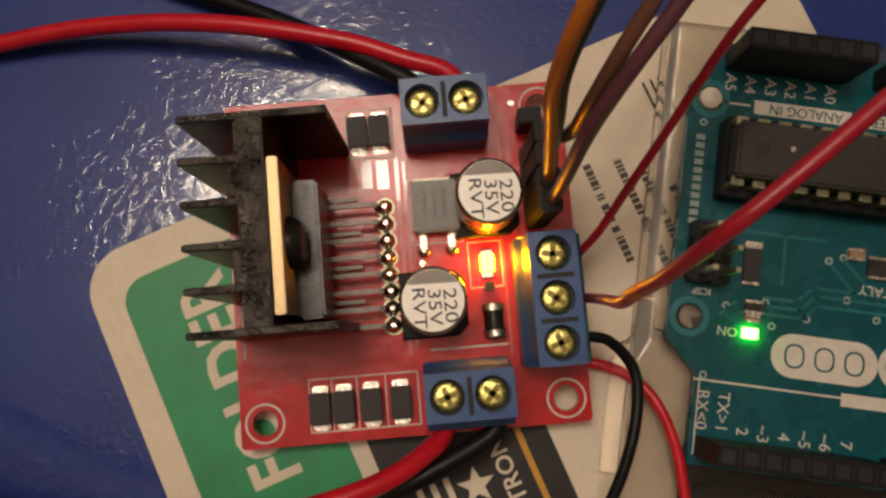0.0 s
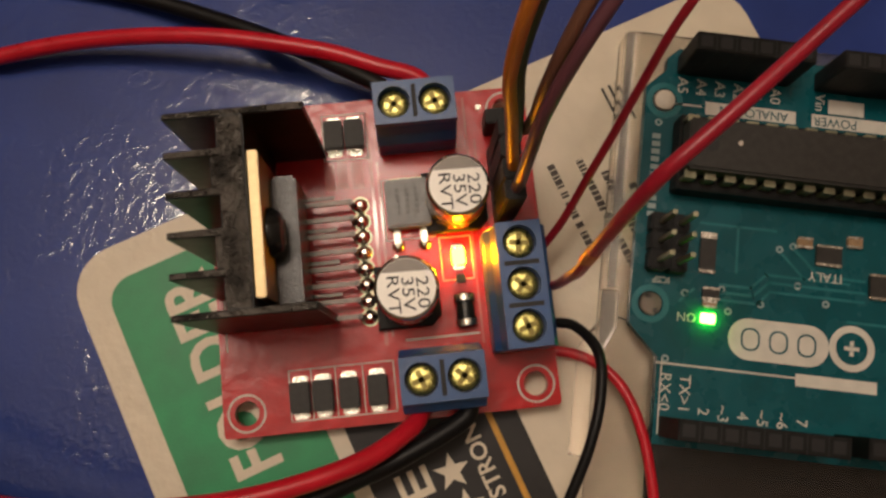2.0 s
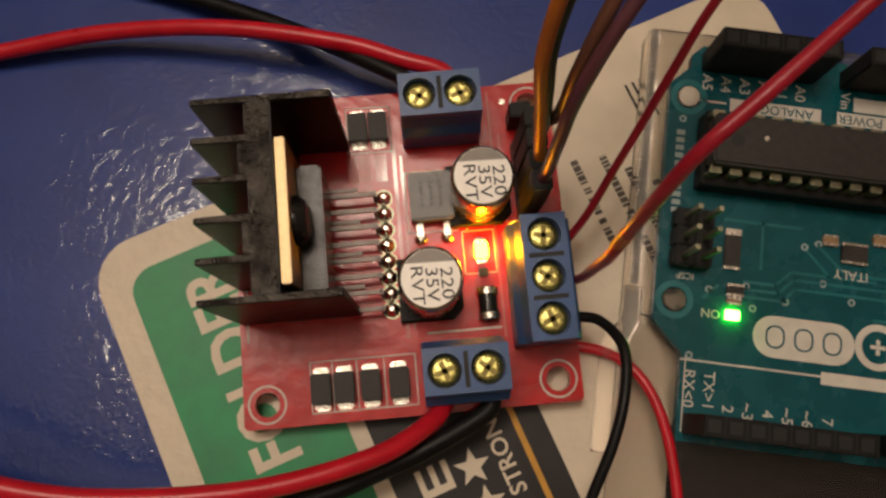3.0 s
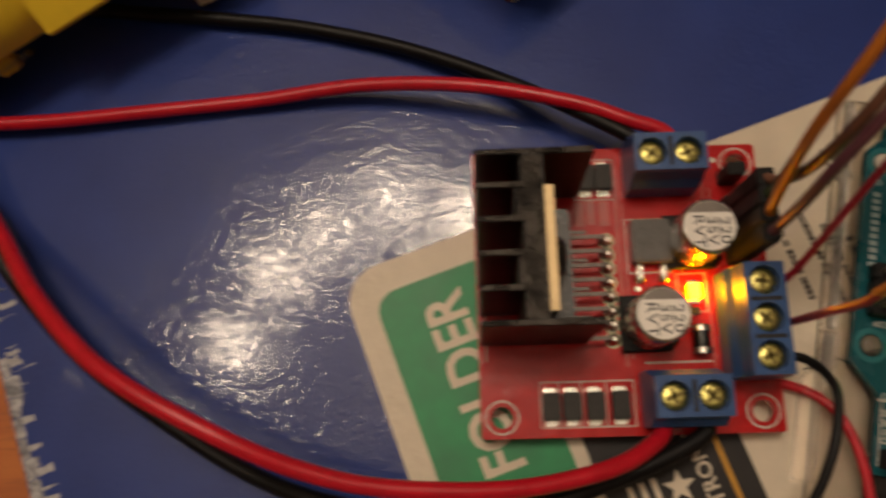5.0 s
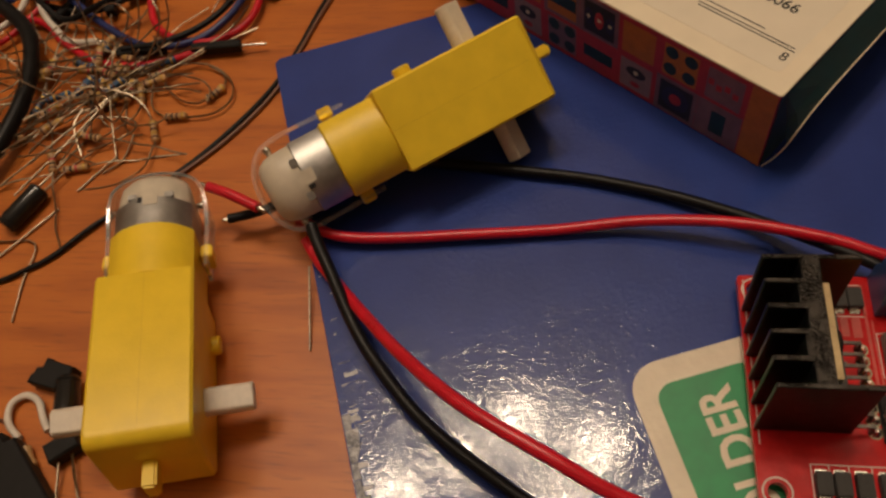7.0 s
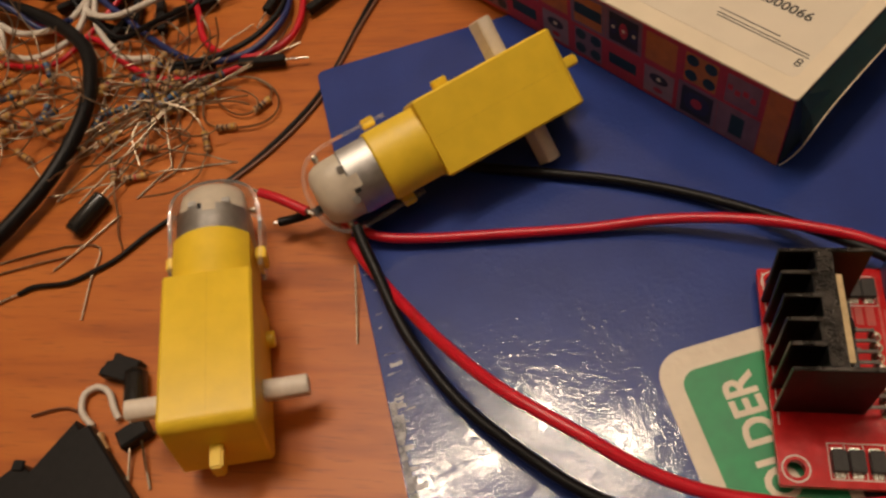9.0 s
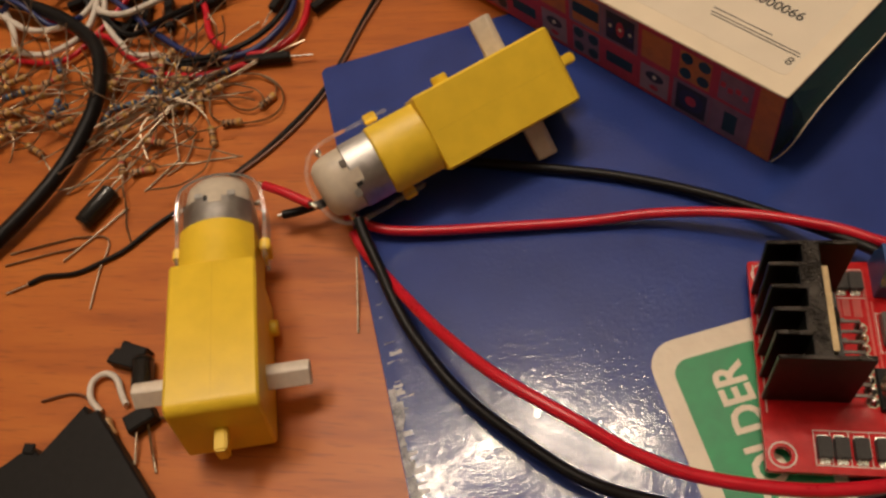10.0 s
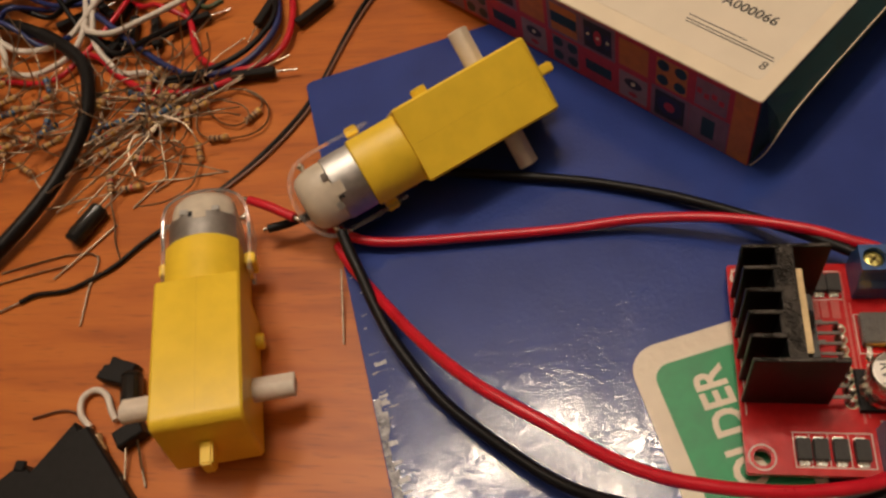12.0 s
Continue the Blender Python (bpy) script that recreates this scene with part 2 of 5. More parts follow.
def thing(name, label, category, x=0, y=0, z=0, rx=0, ry=0, rz=0, group="", kind=""):
    ob = new(name)
    ob.empty_display_size = 0.005
    ob.matrix_basis = pose(x * MM, y * MM, z * MM, rx, ry, rz)
    return tagged(ob, label, category, group, kind)


def box(x0, y0, z0, x1, y1, z1, bevel=0.0, bm=None, segments=2):
    own = bmesh.new()
    bmesh.ops.create_cube(own, size=1)
    for v in own.verts:
        v.co = ((x0 + x1) / 2 + v.co.x * (x1 - x0), (y0 + y1) / 2 + v.co.y * (y1 - y0), (z0 + z1) / 2 + v.co.z * (z1 - z0))
    if bevel:
        bmesh.ops.bevel(own, geom=own.edges[:], offset=bevel, segments=segments, affect="EDGES", clamp_overlap=True)
    return merged(bm, own)


def merged(bm, own):
    if bm is None:
        return own
    table = {v: bm.verts.new(v.co) for v in own.verts}
    for f in own.faces:
        bm.faces.new([table[v] for v in f.verts])
    own.free()
    return bm


def lathe(profile, seg=24, axis="z", at=(0, 0, 0), bm=None):
    """profile: (radius, height) from one end to the other, closed at both ends."""
    own = bmesh.new()
    rings = []
    for r, h in profile:
        ring = []
        for i in range(seg):
            a = 2 * math.pi * i / seg
            p = (r * math.cos(a), r * math.sin(a), h)
            p = {"z": p, "x": (p[2], p[0], p[1]), "y": (p[1], p[2], p[0])}[axis]
            ring.append(own.verts.new((p[0] + at[0], p[1] + at[1], p[2] + at[2])))
        rings.append(ring)
    for a, b in zip(rings, rings[1:]):
        for i in range(seg):
            own.faces.new((a[i], a[(i + 1) % seg], b[(i + 1) % seg], b[i]))
    own.faces.new(rings[0][::-1])
    own.faces.new(rings[-1])
    return merged(bm, own)


def prism(outline, z0, z1, holes=(), bevel=0.0, bm=None):
    """A flat plate from an outline, with holes through it."""
    own = bmesh.new()
    edges = []
    for loop in (outline, *holes):
        vs = [own.verts.new((x, y, z0)) for x, y in loop]
        edges += [own.edges.new((vs[i], vs[(i + 1) % len(vs)])) for i in range(len(vs))]
    bmesh.ops.triangle_fill(own, use_beauty=True, use_dissolve=False, edges=edges)
    made = bmesh.ops.extrude_face_region(own, geom=own.faces[:])
    for v in made["geom"]:
        if isinstance(v, bmesh.types.BMVert):
            v.co.z = z1
    if bevel:
        rim = [e for e in own.edges if len(e.link_faces) == 2 and e.calc_face_angle(0) > 1.0 and abs(e.verts[0].co.z - e.verts[1].co.z) < 1e-6]
        bmesh.ops.bevel(own, geom=rim, offset=bevel, segments=1, affect="EDGES")
    return merged(bm, own)


def circle(x, y, r, n=20):
    return [(x + r * math.cos(2 * math.pi * i / n), y + r * math.sin(2 * math.pi * i / n)) for i in range(n)]


def rounded(x0, y0, x1, y1, r, n=6):
    out = []
    for cx, cy, a in ((x1 - r, y1 - r, 0), (x0 + r, y1 - r, 90), (x0 + r, y0 + r, 180), (x1 - r, y0 + r, 270)):
        out += [(cx + r * math.cos(radians(a + 90 * i / n)), cy + r * math.sin(radians(a + 90 * i / n))) for i in range(n + 1)]
    return out


def smooth_line(points, step=6):
    """A Catmull-Rom line through the points."""
    p = [Vector(q) for q in points]
    p = [2 * p[0] - p[1], *p, 2 * p[-1] - p[-2]]
    out = []
    for a, b, c, d in zip(p, p[1:], p[2:], p[3:]):
        for i in range(step):
            t = i / step
            out.append(0.5 * (2 * b + (c - a) * t + (2 * a - 5 * b + 4 * c - d) * t * t + (3 * b - a - 3 * c + d) * t ** 3))
    return out + [p[-2]]


def tube(points, r, seg=10, step=6, bm=None, taper=None):
    line = smooth_line(points, step) if step else [Vector(q) for q in points]
    own = bmesh.new()
    up = Vector((0.31, 0.2, 0.93))
    rings = []
    for i, q in enumerate(line):
        way = (line[min(i + 1, len(line) - 1)] - line[max(i - 1, 0)]).normalized()
        side = way.cross(up)
        side = side.normalized() if side.length > 1e-3 else Vector((1, 0, 0))
        up = side.cross(way).normalized()
        rr = r * (taper[0] + (taper[1] - taper[0]) * i / (len(line) - 1)) if taper else r
        rings.append([own.verts.new(q + rr * (math.cos(2 * math.pi * k / seg) * side + math.sin(2 * math.pi * k / seg) * up)) for k in range(seg)])
    for a, b in zip(rings, rings[1:]):
        for k in range(seg):
            own.faces.new((a[k], a[(k + 1) % seg], b[(k + 1) % seg], b[k]))
    own.faces.new(rings[0][::-1])
    own.faces.new(rings[-1])
    return merged(bm, own)


def lettering(text, size, x, y, z, turn, mat, parent, name="lettering", align="CENTER", bold=0.0, stretch=1.0, flip=(0, 0, 0)):
    """Flat text in the built-in font, size in millimetres, lying on a face."""
    data = bpy.data.curves.new(name, "FONT")
    data.body, data.size, data.align_x, data.align_y, data.offset = text, size * MM * 1.35, align, "CENTER", bold * MM
    data.extrude = 0.02 * MM
    data.resolution_u = 3
    temp = new(name, data)
    bpy.context.view_layer.update()
    me = bpy.data.meshes.new_from_object(temp.evaluated_get(bpy.context.evaluated_depsgraph_get()))
    bpy.data.objects.remove(temp)
    bpy.data.curves.remove(data)
    for v in me.vertices:
        v.co.x *= stretch
    me.materials.clear()
    me.materials.append(mat)
    ob = new(name, me)
    ob.parent = parent
    ob.matrix_basis = pose(x * MM, y * MM, z * MM, flip[0], flip[1], turn)
    return ob


def strip(points, width, z, height=0.04, bm=None):
    """Thin printed lines along a polyline."""
    own = bm or bmesh.new()
    for (x0, y0), (x1, y1) in zip(points, points[1:]):
        d = Vector((x1 - x0, y1 - y0)).normalized() * (width / 2)
        n = Vector((-d.y, d.x))
        a, b = Vector((x0, y0)) - d, Vector((x1, y1)) + d
        prism([tuple(a - n), tuple(b - n), tuple(b + n), tuple(a + n)], z, z + height, bm=own)
    return own


# ---- the room and the table ----
def room():
    def slab(name, x0, y0, z0, x1, y1, z1, mat, label, category):
        tagged(part(name, box(x0, y0, z0, x1, y1, z1), mat), label, category, kind="structure")
    slab("floor", -1250, -1250, -800, 1250, 1250, -750, PLASTER, "plain pale floor under the table", "floor")
    slab("ceiling", -1250, -1250, 2000, 1250, 1250, 2050, CEILING_PAINT, "plain cream painted ceiling", "ceiling")
    slab("wall_north", -1250, 1250, -750, 1250, 1330, 2000, PLASTER, "plain cream painted wall", "wall")
    slab("wall_south", -1250, -1330, -750, 1250, -1250, 2000, PLASTER, "plain cream painted wall", "wall")
    slab("wall_east", 1250, -1250, -750, 1330, 1250, 2000, PLASTER, "plain cream painted wall", "wall")
    slab("wall_west", -1330, -1250, -750, -1250, 1250, 2000, PLASTER, "plain cream painted wall", "wall")


def table():
    t = thing("wooden_table", "honey-coloured varnished wooden table with fine dark grain", "table", 0, 0, 0)
    part("tabletop", box(-520, -330, -28, 460, 400, 0, 3), WOOD, t)
    for x in (-470, 410):
        for y in (-280, 350):
            part("leg", box(x - 30, y - 30, -750, x + 30, y + 30, -28, 4), WOOD, t)


def star(x, y, r, turn):
    return [((r if i % 2 == 0 else r * 0.42) * math.cos(radians(turn + 36 * i)) + x, (r if i % 2 == 0 else r * 0.42) * math.sin(radians(turn + 36 * i)) + y) for i in range(10)]


def folder():
    f = thing("folder", "glossy blue plastic folder with a printed paper label", "folder", -104.5, 104.5, 0, 0, 0, 19)
    part("back_cover", prism(rounded(0.3, -301, 238, -0.3, 2), 0.05, 0.7), BLUE_FOLDER, f)
    part("inner_sheets", prism(rounded(0.9, -299, 236, -1.2, 1.5), 0.75, 1.25), PAPER, f)
    part("front_cover", prism(rounded(0, -300, 240, 0, 2.0), 1.3, 2.0, bevel=0.15), BLUE_FOLDER, f)
    lab = part("paper_label", prism(rounded(53.0, -262, 155, -102.5, 6), 2.0, 2.08), PAPER, f, "cream paper label printed with green and black panels")
    part("green_panel", prism(rounded(56.9, -190, 76.4, -107.2, 3.5), 2.06, 2.11), GREEN_INK, lab, "green printed panel")
    part("black_panel", prism([(78.6, -240), (100.2, -240), (100.2, -107.4), (78.6, -107.4)], 2.06, 2.11), DARK_INK, lab, "black printed panel with stars")
    part("yellow_stripe", prism([(96.2, -238), (97.0, -238), (97.0, -110), (96.2, -110)], 2.10, 2.14), YELLOW_INK, lab)
    lettering("FOLDER", 6.5, 67.0, -124.6, 2.13, 90, PAPER, lab, bold=0.22, stretch=0.885)
    lettering("BUILT STRONG", 2.3, 93.5, -152.6, 2.13, 90, PAPER, lab, bold=0.05)
    for y in (-148.8, -153.8, -158.8, -163.8):
        part("star", prism(star(89.1, y, 2.5, 8), 2.10, 2.14), PAPER, lab)
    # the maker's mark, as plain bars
    for i, y in enumerate((-148, -154, -160, -166)):
        part("mark_bar", prism([(81.8, y - 2.2), (86.2, y - 2.2), (86.2, y - 1.2), (81.8, y - 1.2)], 2.10, 2.14), PAPER, lab)
        for x in (81.8, 83.6, 85.4):
            part("mark_bar", prism([(x, y - 1.2), (x + 0.8, y - 1.2), (x + 0.8, y + 1.6), (x, y + 1.6)], 2.10, 2.14), PAPER, lab)
    # small print that stays unreadable: short bars, line by line
    rng = random.Random(5)
    for line, (x, y0, y1) in enumerate(((118.5, -131, -117), (122.5, -143, -118), (125.0, -146, -121), (127.6, -150, -124), (131.0, -152, -128))):
        y = y0
        while y < y1:
            n = rng.uniform(0.25, 0.8)
            part("small_print", prism([(x, y), (x + 1.05, y), (x + 1.05, min(y + n, y1)), (x, min(y + n, y1))], 2.08, 2.11), SMALL_PRINT, lab)
            y += n + rng.choice((0.15, 0.15, 0.18, 0.7))
    bm = strip([(113, -140), (118, -140), (120, -142), (120, -155), (113, -158)], 0.25, 2.08, 0.03)
    part("printed_line", bm, INK, lab)
    for x in (130.5, 131.6, 132.7):
        part("printed_line", prism([(x, -116), (x + 0.35, -116), (x + 0.35, -110), (x, -110)], 2.08, 2.11), INK, lab)
    # scuffed clear film along the open edge
    rng = random.Random(4)
    for k in range(30):
        y = -96 - 3.2 * k
        w0, w1 = rng.uniform(1.2, 2.6), rng.uniform(1.2, 2.6)
        own = bmesh.new()
        rows = [[own.verts.new((0.25 + w * j / 4, y - 3.1 * i / 5, 2.02 + rng.uniform(0, 0.28))) for j in range(5)] for i, w in ((q, w0 + (w1 - w0) * q / 5) for q in range(6))]
        for p, q in zip(rows, rows[1:]):
            for j in range(4):
                own.faces.new((p[j], p[j + 1], q[j + 1], q[j]))
        part("crinkled_film", own, EDGE_FILM, f, "crinkled whitish film on the folder edge")
    rng = random.Random(8)
    y = -50.0
    while y > -190:
        low = y < -88
        n, h = (rng.uniform(0.7, 3.6), rng.uniform(0.12, 1.5)) if low else (rng.uniform(0.6, 2.6), rng.uniform(0.15, 0.4))
        x = rng.uniform(0.6, 2.2) if low else rng.uniform(0.8, 2.4)
        if low and rng.random() < 0.25:
            y -= rng.uniform(1, 4)
            continue
        part("scuff", prism([(x, y), (x + n * 0.5, y + rng.uniform(-0.2, 0.3)), (x + n, y + rng.uniform(0, 0.6)), (x + n, y + h), (x + n * 0.4, y + h * rng.uniform(0.6, 1.2)), (x, y + h)], 1.99, 2.03), FROST_WHITE, f)
        y -= rng.uniform(0.3, 2.4) if low else rng.uniform(2.5, 8)


SMALL_PRINT = material("grey_small_print", (0.075, 0.06, 0.05), 0.6, vary=0.2, size=0.5)
EDGE_FILM = material("crinkled_film", (0.20, 0.21, 0.25), 0.22, vary=0.4, size=1.5, bump=0.2, bump_size=0.8, second=(0.40, 0.40, 0.42), spec=0.6)
FROST_WHITE = material("whitened_scuff", (0.45, 0.45, 0.47), 0.35, vary=0.3, size=0.5)


# ---- motor driver board ----
def terminal_block(parent, x, y, turn, ways):
    """A blue screw terminal; wires enter from its local -y side."""
    t = new("terminal_block")
    t.parent = parent
    t.matrix_basis = pose(x * MM, y * MM, 6.0 * MM, 0, 0, turn)
    w = 5.08 * ways
    own = bmesh.new()
    side = [(-3.9, 0), (-3.9, 5.6), (-2.9, 6.6), (-2.75, 8.4), (2.75, 8.4), (3.1, 6.0), (3.9, 4.4), (3.9, 0)]
    left = [own.verts.new((-w / 2, a, b)) for a, b in side]
    right = [own.verts.new((w / 2, a, b)) for a, b in side]
    own.faces.new(left)
    own.faces.new(right[::-1])
    for i in range(len(side)):
        k = (i + 1) % len(side)
        own.faces.new((left[i], left[k], right[k], right[i]))
    bmesh.ops.bevel(own, geom=own.edges[:], offset=0.18, segments=1, affect="EDGES")
    body = part("body", own, TERMINAL, t)
    wells = [circle(-w / 2 + 2.54 + 5.08 * i, 0, 2.05, 24) for i in range(ways)]
    part("top", prism([(-w / 2, -2.75), (w / 2, -2.75), (w / 2, 2.75), (-w / 2, 2.75)], 8.4, 9.75, wells), TERMINAL, t)
    for i in range(ways):
        cx = -w / 2 + 2.54 + 5.08 * i
        # well floor, wire entry and groove are dark sheets painting recess shade
        part("screw_well_shade", prism(circle(cx, 0, 2.0, 24), 8.39, 8.43), RECESS_SHADE, body)
        part("screw", lathe([(1.75, 8.44), (1.75, 8.75), (1.5, 8.95), (0.9, 9.0)], 20, at=(cx, 0, 0)), BRASS, body, "brass cross-head screw", 40)
        # cross slot as two flat bars, its shade put into a darker brass
        for a in (20 + 31 * i, 110 + 31 * i):
            bm = box(-1.2, -0.32, 8.99, 1.2, 0.32, 9.02)
            bmesh.ops.rotate(bm, verts=bm.verts[:], cent=(0, 0, 0), matrix=Matrix.Rotation(radians(a), 3, "Z"))
            bmesh.ops.translate(bm, verts=bm.verts[:], vec=(cx, 0, 0))
            part("cross_slot", bm, SLOT_SHADE, body)
        part("wire_entry_shade", box(cx - 1.6, -3.93, 0.9, cx + 1.6, -3.8, 4.6), RECESS_SHADE, body)
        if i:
            part("divider_groove_shade", box(cx - 2.54 - 0.28, -2.1, 9.74, cx - 2.54 + 0.28, 2.1, 9.78), RECESS_SHADE, body)
    return promote(t, body)


SLOT_SHADE = material("slot_shade", (0.20, 0.16, 0.05), 0.45, 0.8, vary=0.2, size=0.5)


def capacitor(parent, x, y):
    c = new("capacitor")
    c.parent = parent
    c.matrix_basis = pose(x * MM, y * MM, 6.0 * MM)
    part("base", prism([(-4.1, -4.1), (2.8, -4.1), (4.1, -2.8), (4.1, 2.8), (2.8, 4.1), (-4.1, 4.1)], 0.05, 1.3, bevel=0.2), BLACK_PLASTIC, c)
    can = lathe([(3.85, 1.3), (3.9, 1.7), (3.6, 2.2), (3.6, 2.7), (3.9, 3.1), (3.9, 9.7), (3.75, 10.05), (3.5, 10.2)], 40)
    can = part("can", can, CAN, c, "", 40)
    part("printed_top", prism(circle(0, 0, 3.5, 40), 10.19, 10.22), CAN_TOP, c)
    seg = [(3.45 * math.cos(radians(a)), 3.45 * math.sin(radians(a))) for a in range(32, 149, 6)]
    part("polarity_mark", prism(seg, 10.22, 10.25), POLARITY, c, "dark grey polarity mark")
    for k, word in enumerate(("220", "35V", "RVT")):
        lettering(word, 1.55, 1.85 - 1.75 * k, -0.75, 10.24, -90, INK, c, stretch=1.25)
    c["label"] = "aluminium can capacitor printed with its values"
    promote(c, can)


POLARITY = material("grey_polarity_mark", (0.20, 0.175, 0.15), 0.4, 0.2, vary=0.1)


def diode(parent, x, y, turn=0):
    d = new("diode")
    d.parent = parent
    d.matrix_basis = pose(x * MM, y * MM, 6.0 * MM, 0, 0, turn)
    body = part("body", box(-1.25, -1.95, 0.25, 1.25, 1.95, 2.0, 0.15), EPOXY, d)
    for s in (-1, 1):
        part("contact", box(-0.95, s * 2.0 - 0.2, 0.1, 0.95, s * 2.0 + 0.2, 1.2, 0.1), TIN, d)
        part("solder_pad", box(-1.0, s * 2.3 - 0.42, 0.03, 1.0, s * 2.3 + 0.42, 0.5, 0.2), TIN, d, "", 60)
    promote(d, body)


def motor_driver():
    m = thing("motor_driver_board", "red motor driver board with black heat sink and lit amber light", "circuit board", 0, 0, 0)
    holes = [circle(x, y, 1.55, 22) for x in (3, 40) for y in (3, 40)]
    part("circuit_board", prism(rounded(0, 0, 43, 43, 0.6, 3), 4.4, 6.0, holes), RED_BOARD, m)
    for x in (3, 40):
        for y in (3, 40):
            part("silkscreen_ring", prism(circle(x, y, 2.45, 30), 6.0, 6.03, [circle(x, y, 2.2, 30)]), SILK, m)
    # raised copper lines and printed outlines
    rng = random.Random(2)
    for pts, w in ((((21.4, 10), (21.4, 41)), 0.5), (((22.3, 11), (22.3, 34)), 0.35), (((8.6, 7.8), (22.0, 7.8), (22.0, 1.4), (8.6, 1.4), (8.6, 7.8)), 0.16),
                   (((15.4, 34.9), (21.2, 34.9), (21.2, 41.2), (15.4, 41.2), (15.4, 34.9)), 0.16), (((33.9, 9), (33.9, 23.5)), 0.3),
                   (((22.6, 23.4), (29.0, 23.4), (29.0, 31.6), (22.6, 31.6), (22.6, 23.4)), 0.14), (((34.6, 25), (34.6, 42)), 0.3), (((35.6, 24), (35.6, 36)), 0.3),
                   (((1, 11), (1, 42)), 0.2), (((24, 10.2), (33.4, 10.2)), 0.25), (((29.5, 17.4), (33.6, 17.4), (33.6, 23.1), (29.5, 23.1), (29.5, 17.4)), 0.13)):
        part("silkscreen_line", strip(pts, w, 6.0, 0.03), SILK if w < 0.3 else PALE_TRACE, m)
    for x in (11.4, 14.5, 18.0):
        part("silkscreen_line", strip([(x, 1.5), (x, 7.7)], 0.13, 6.0, 0.03), SILK, m)
    for x, y, w in ((15.9, 33.2, 1.4), (17.6, 33.4, 1.3), (19.6, 33.2, 1.5)):
        part("copper_trace", box(x - w / 2, y - 2.4, 6.0, x + w / 2, y + 1.4, 6.025), PALE_TRACE, m)
    # solder bumps under the board carry it
    for x, y in ((6, 6), (37, 6), (6, 38), (37, 38), (20, 20), (28, 5), (28, 39)):
        part("solder_joint", lathe([(0.25, 2.1), (0.7, 3.6), (1.2, 4.41)], 10, at=(x, y, 0)), TIN, m, "", 60)
    # heat sink: a spine with fins and two long end walls
    hs = new("heat_sink")
    hs.parent = m
    hs["label"] = "black anodised aluminium heat sink"
    lean = Matrix.Shear("XY", 4, (-0.014, 0.0))
    roots = (0.3, 1.0, 0.2, 1.1, 0.3)

    def leaning(name, bm, mat, smooth=None):
        bmesh.ops.translate(bm, verts=bm.verts[:], vec=(0, 0, -6.1))
        bmesh.ops.transform(bm, matrix=lean, verts=bm.verts[:])
        bmesh.ops.translate(bm, verts=bm.verts[:], vec=(0, 0, 6.1))
        return part(name, bm, mat, hs, "", smooth)
    for i in range(6):
        y = 13.7 + 4.42 * i
        end = i in (0, 5)
        x1 = 6.4 if not end else 15.6
        # each fin tapers a little towards its tip, and its sawn top is proud and uneven
        own = prism([(0.2, y - 0.30), (0.5, y - 0.38), (x1, y - 0.48), (x1, y + 0.48), (0.5, y + 0.38), (0.2, y + 0.30)], 6.1, 26.0, bevel=0.1)
        leaning("fin", own, BLACK_METAL)
        leaning("cut_edge", prism([(0.4, y - 0.24), (x1 - 0.15, y - 0.38), (x1 - 0.15, y + 0.38), (0.4, y + 0.24)], 26.0, 26.05), CUT_METAL)
        if i < 5:
            # thickened root between two fins
            r = 6.3 - max(0.2, roots[i])
            leaning("fin_root", box(r, y + 0.4, 6.1, 6.3, y + 4.0, 25.98, 0.15), BLACK_METAL)
            leaning("cut_edge", box(r + 0.1, y + 0.5, 25.98, 6.3, y + 3.9, 26.03), CUT_METAL)
    spine = leaning("spine", box(6.2, 13.7, 6.1, 8.95, 35.8, 26.0, 0.12), BLACK_METAL)
    leaning("cut_edge", box(6.2, 14.2, 26.0, 8.8, 35.3, 26.04), CUT_METAL)
    promote(hs, spine)
    # bridge driver chip bolted to the spine
    ch = new("driver_chip")
    ch.parent = m
    part("metal_tab", box(8.75, 15.2, 8.0, 9.9, 31.5, 25.2, 0.12), TAB_METAL, ch, "brassy metal tab")
    chip = part("body", box(9.9, 14.8, 8.0, 12.8, 30.4, 17.6, 0.35), CHIP_EPOXY, ch)
    bolt = part("bolt", lathe([(2.9, 9.9), (2.9, 10.5), (2.2, 11.4), (1.2, 11.6)], 20, "x", (0, 23.0, 20.4)), BLACK_GLASS, ch, "glossy black screw head", 40)
    part("bolt_slot", box(11.55, 21.6, 20.15, 11.66, 24.4, 20.65), RECESS_SHADE, bolt)
    for i in range(8):
        y = 13.6 + 2.12 * i
        own = box(12.6, y - 0.3, 8.7, 18.6, y + 0.3, 9.2, 0.08)
        box(18.3, y - 0.38, 6.2, 18.8, y + 0.38, 9.2, 0.08, bm=own)
        part("pin", own, PIN_METAL, ch)
        part("solder_joint", lathe([(1.0, 6.0), (0.85, 6.25), (0.45, 6.8), (0.3, 7.3)], 14, at=(19.6, y, 0)), TIN, ch, "", 60)
        part("solder_pad", prism(circle(19.6, y, 1.2, 20), 6.0, 6.04, [circle(19.6, y, 0.98, 20)]), LEG_METAL, ch)
        if i % 2:
            part("pin", box(12.6, y + 0.8, 7.4, 16.4, y + 1.3, 7.8, 0.08), PIN_METAL, ch)
    promote(ch, chip)
    terminal_block(m, 27.95, 4.9, 0, 2)
    terminal_block(m, 27.85, 38.9, 180, 2)
    terminal_block(m, 38.7, 14.95, 90, 3)
    capacitor(m, 32.1, 27.7)
    capacitor(m, 24.7, 15.8)
    for x in (10.0, 12.9, 16.2, 19.8):
        diode(m, x, 4.3)
    for x in (16.9, 19.6):
        diode(m, x, 38.0)
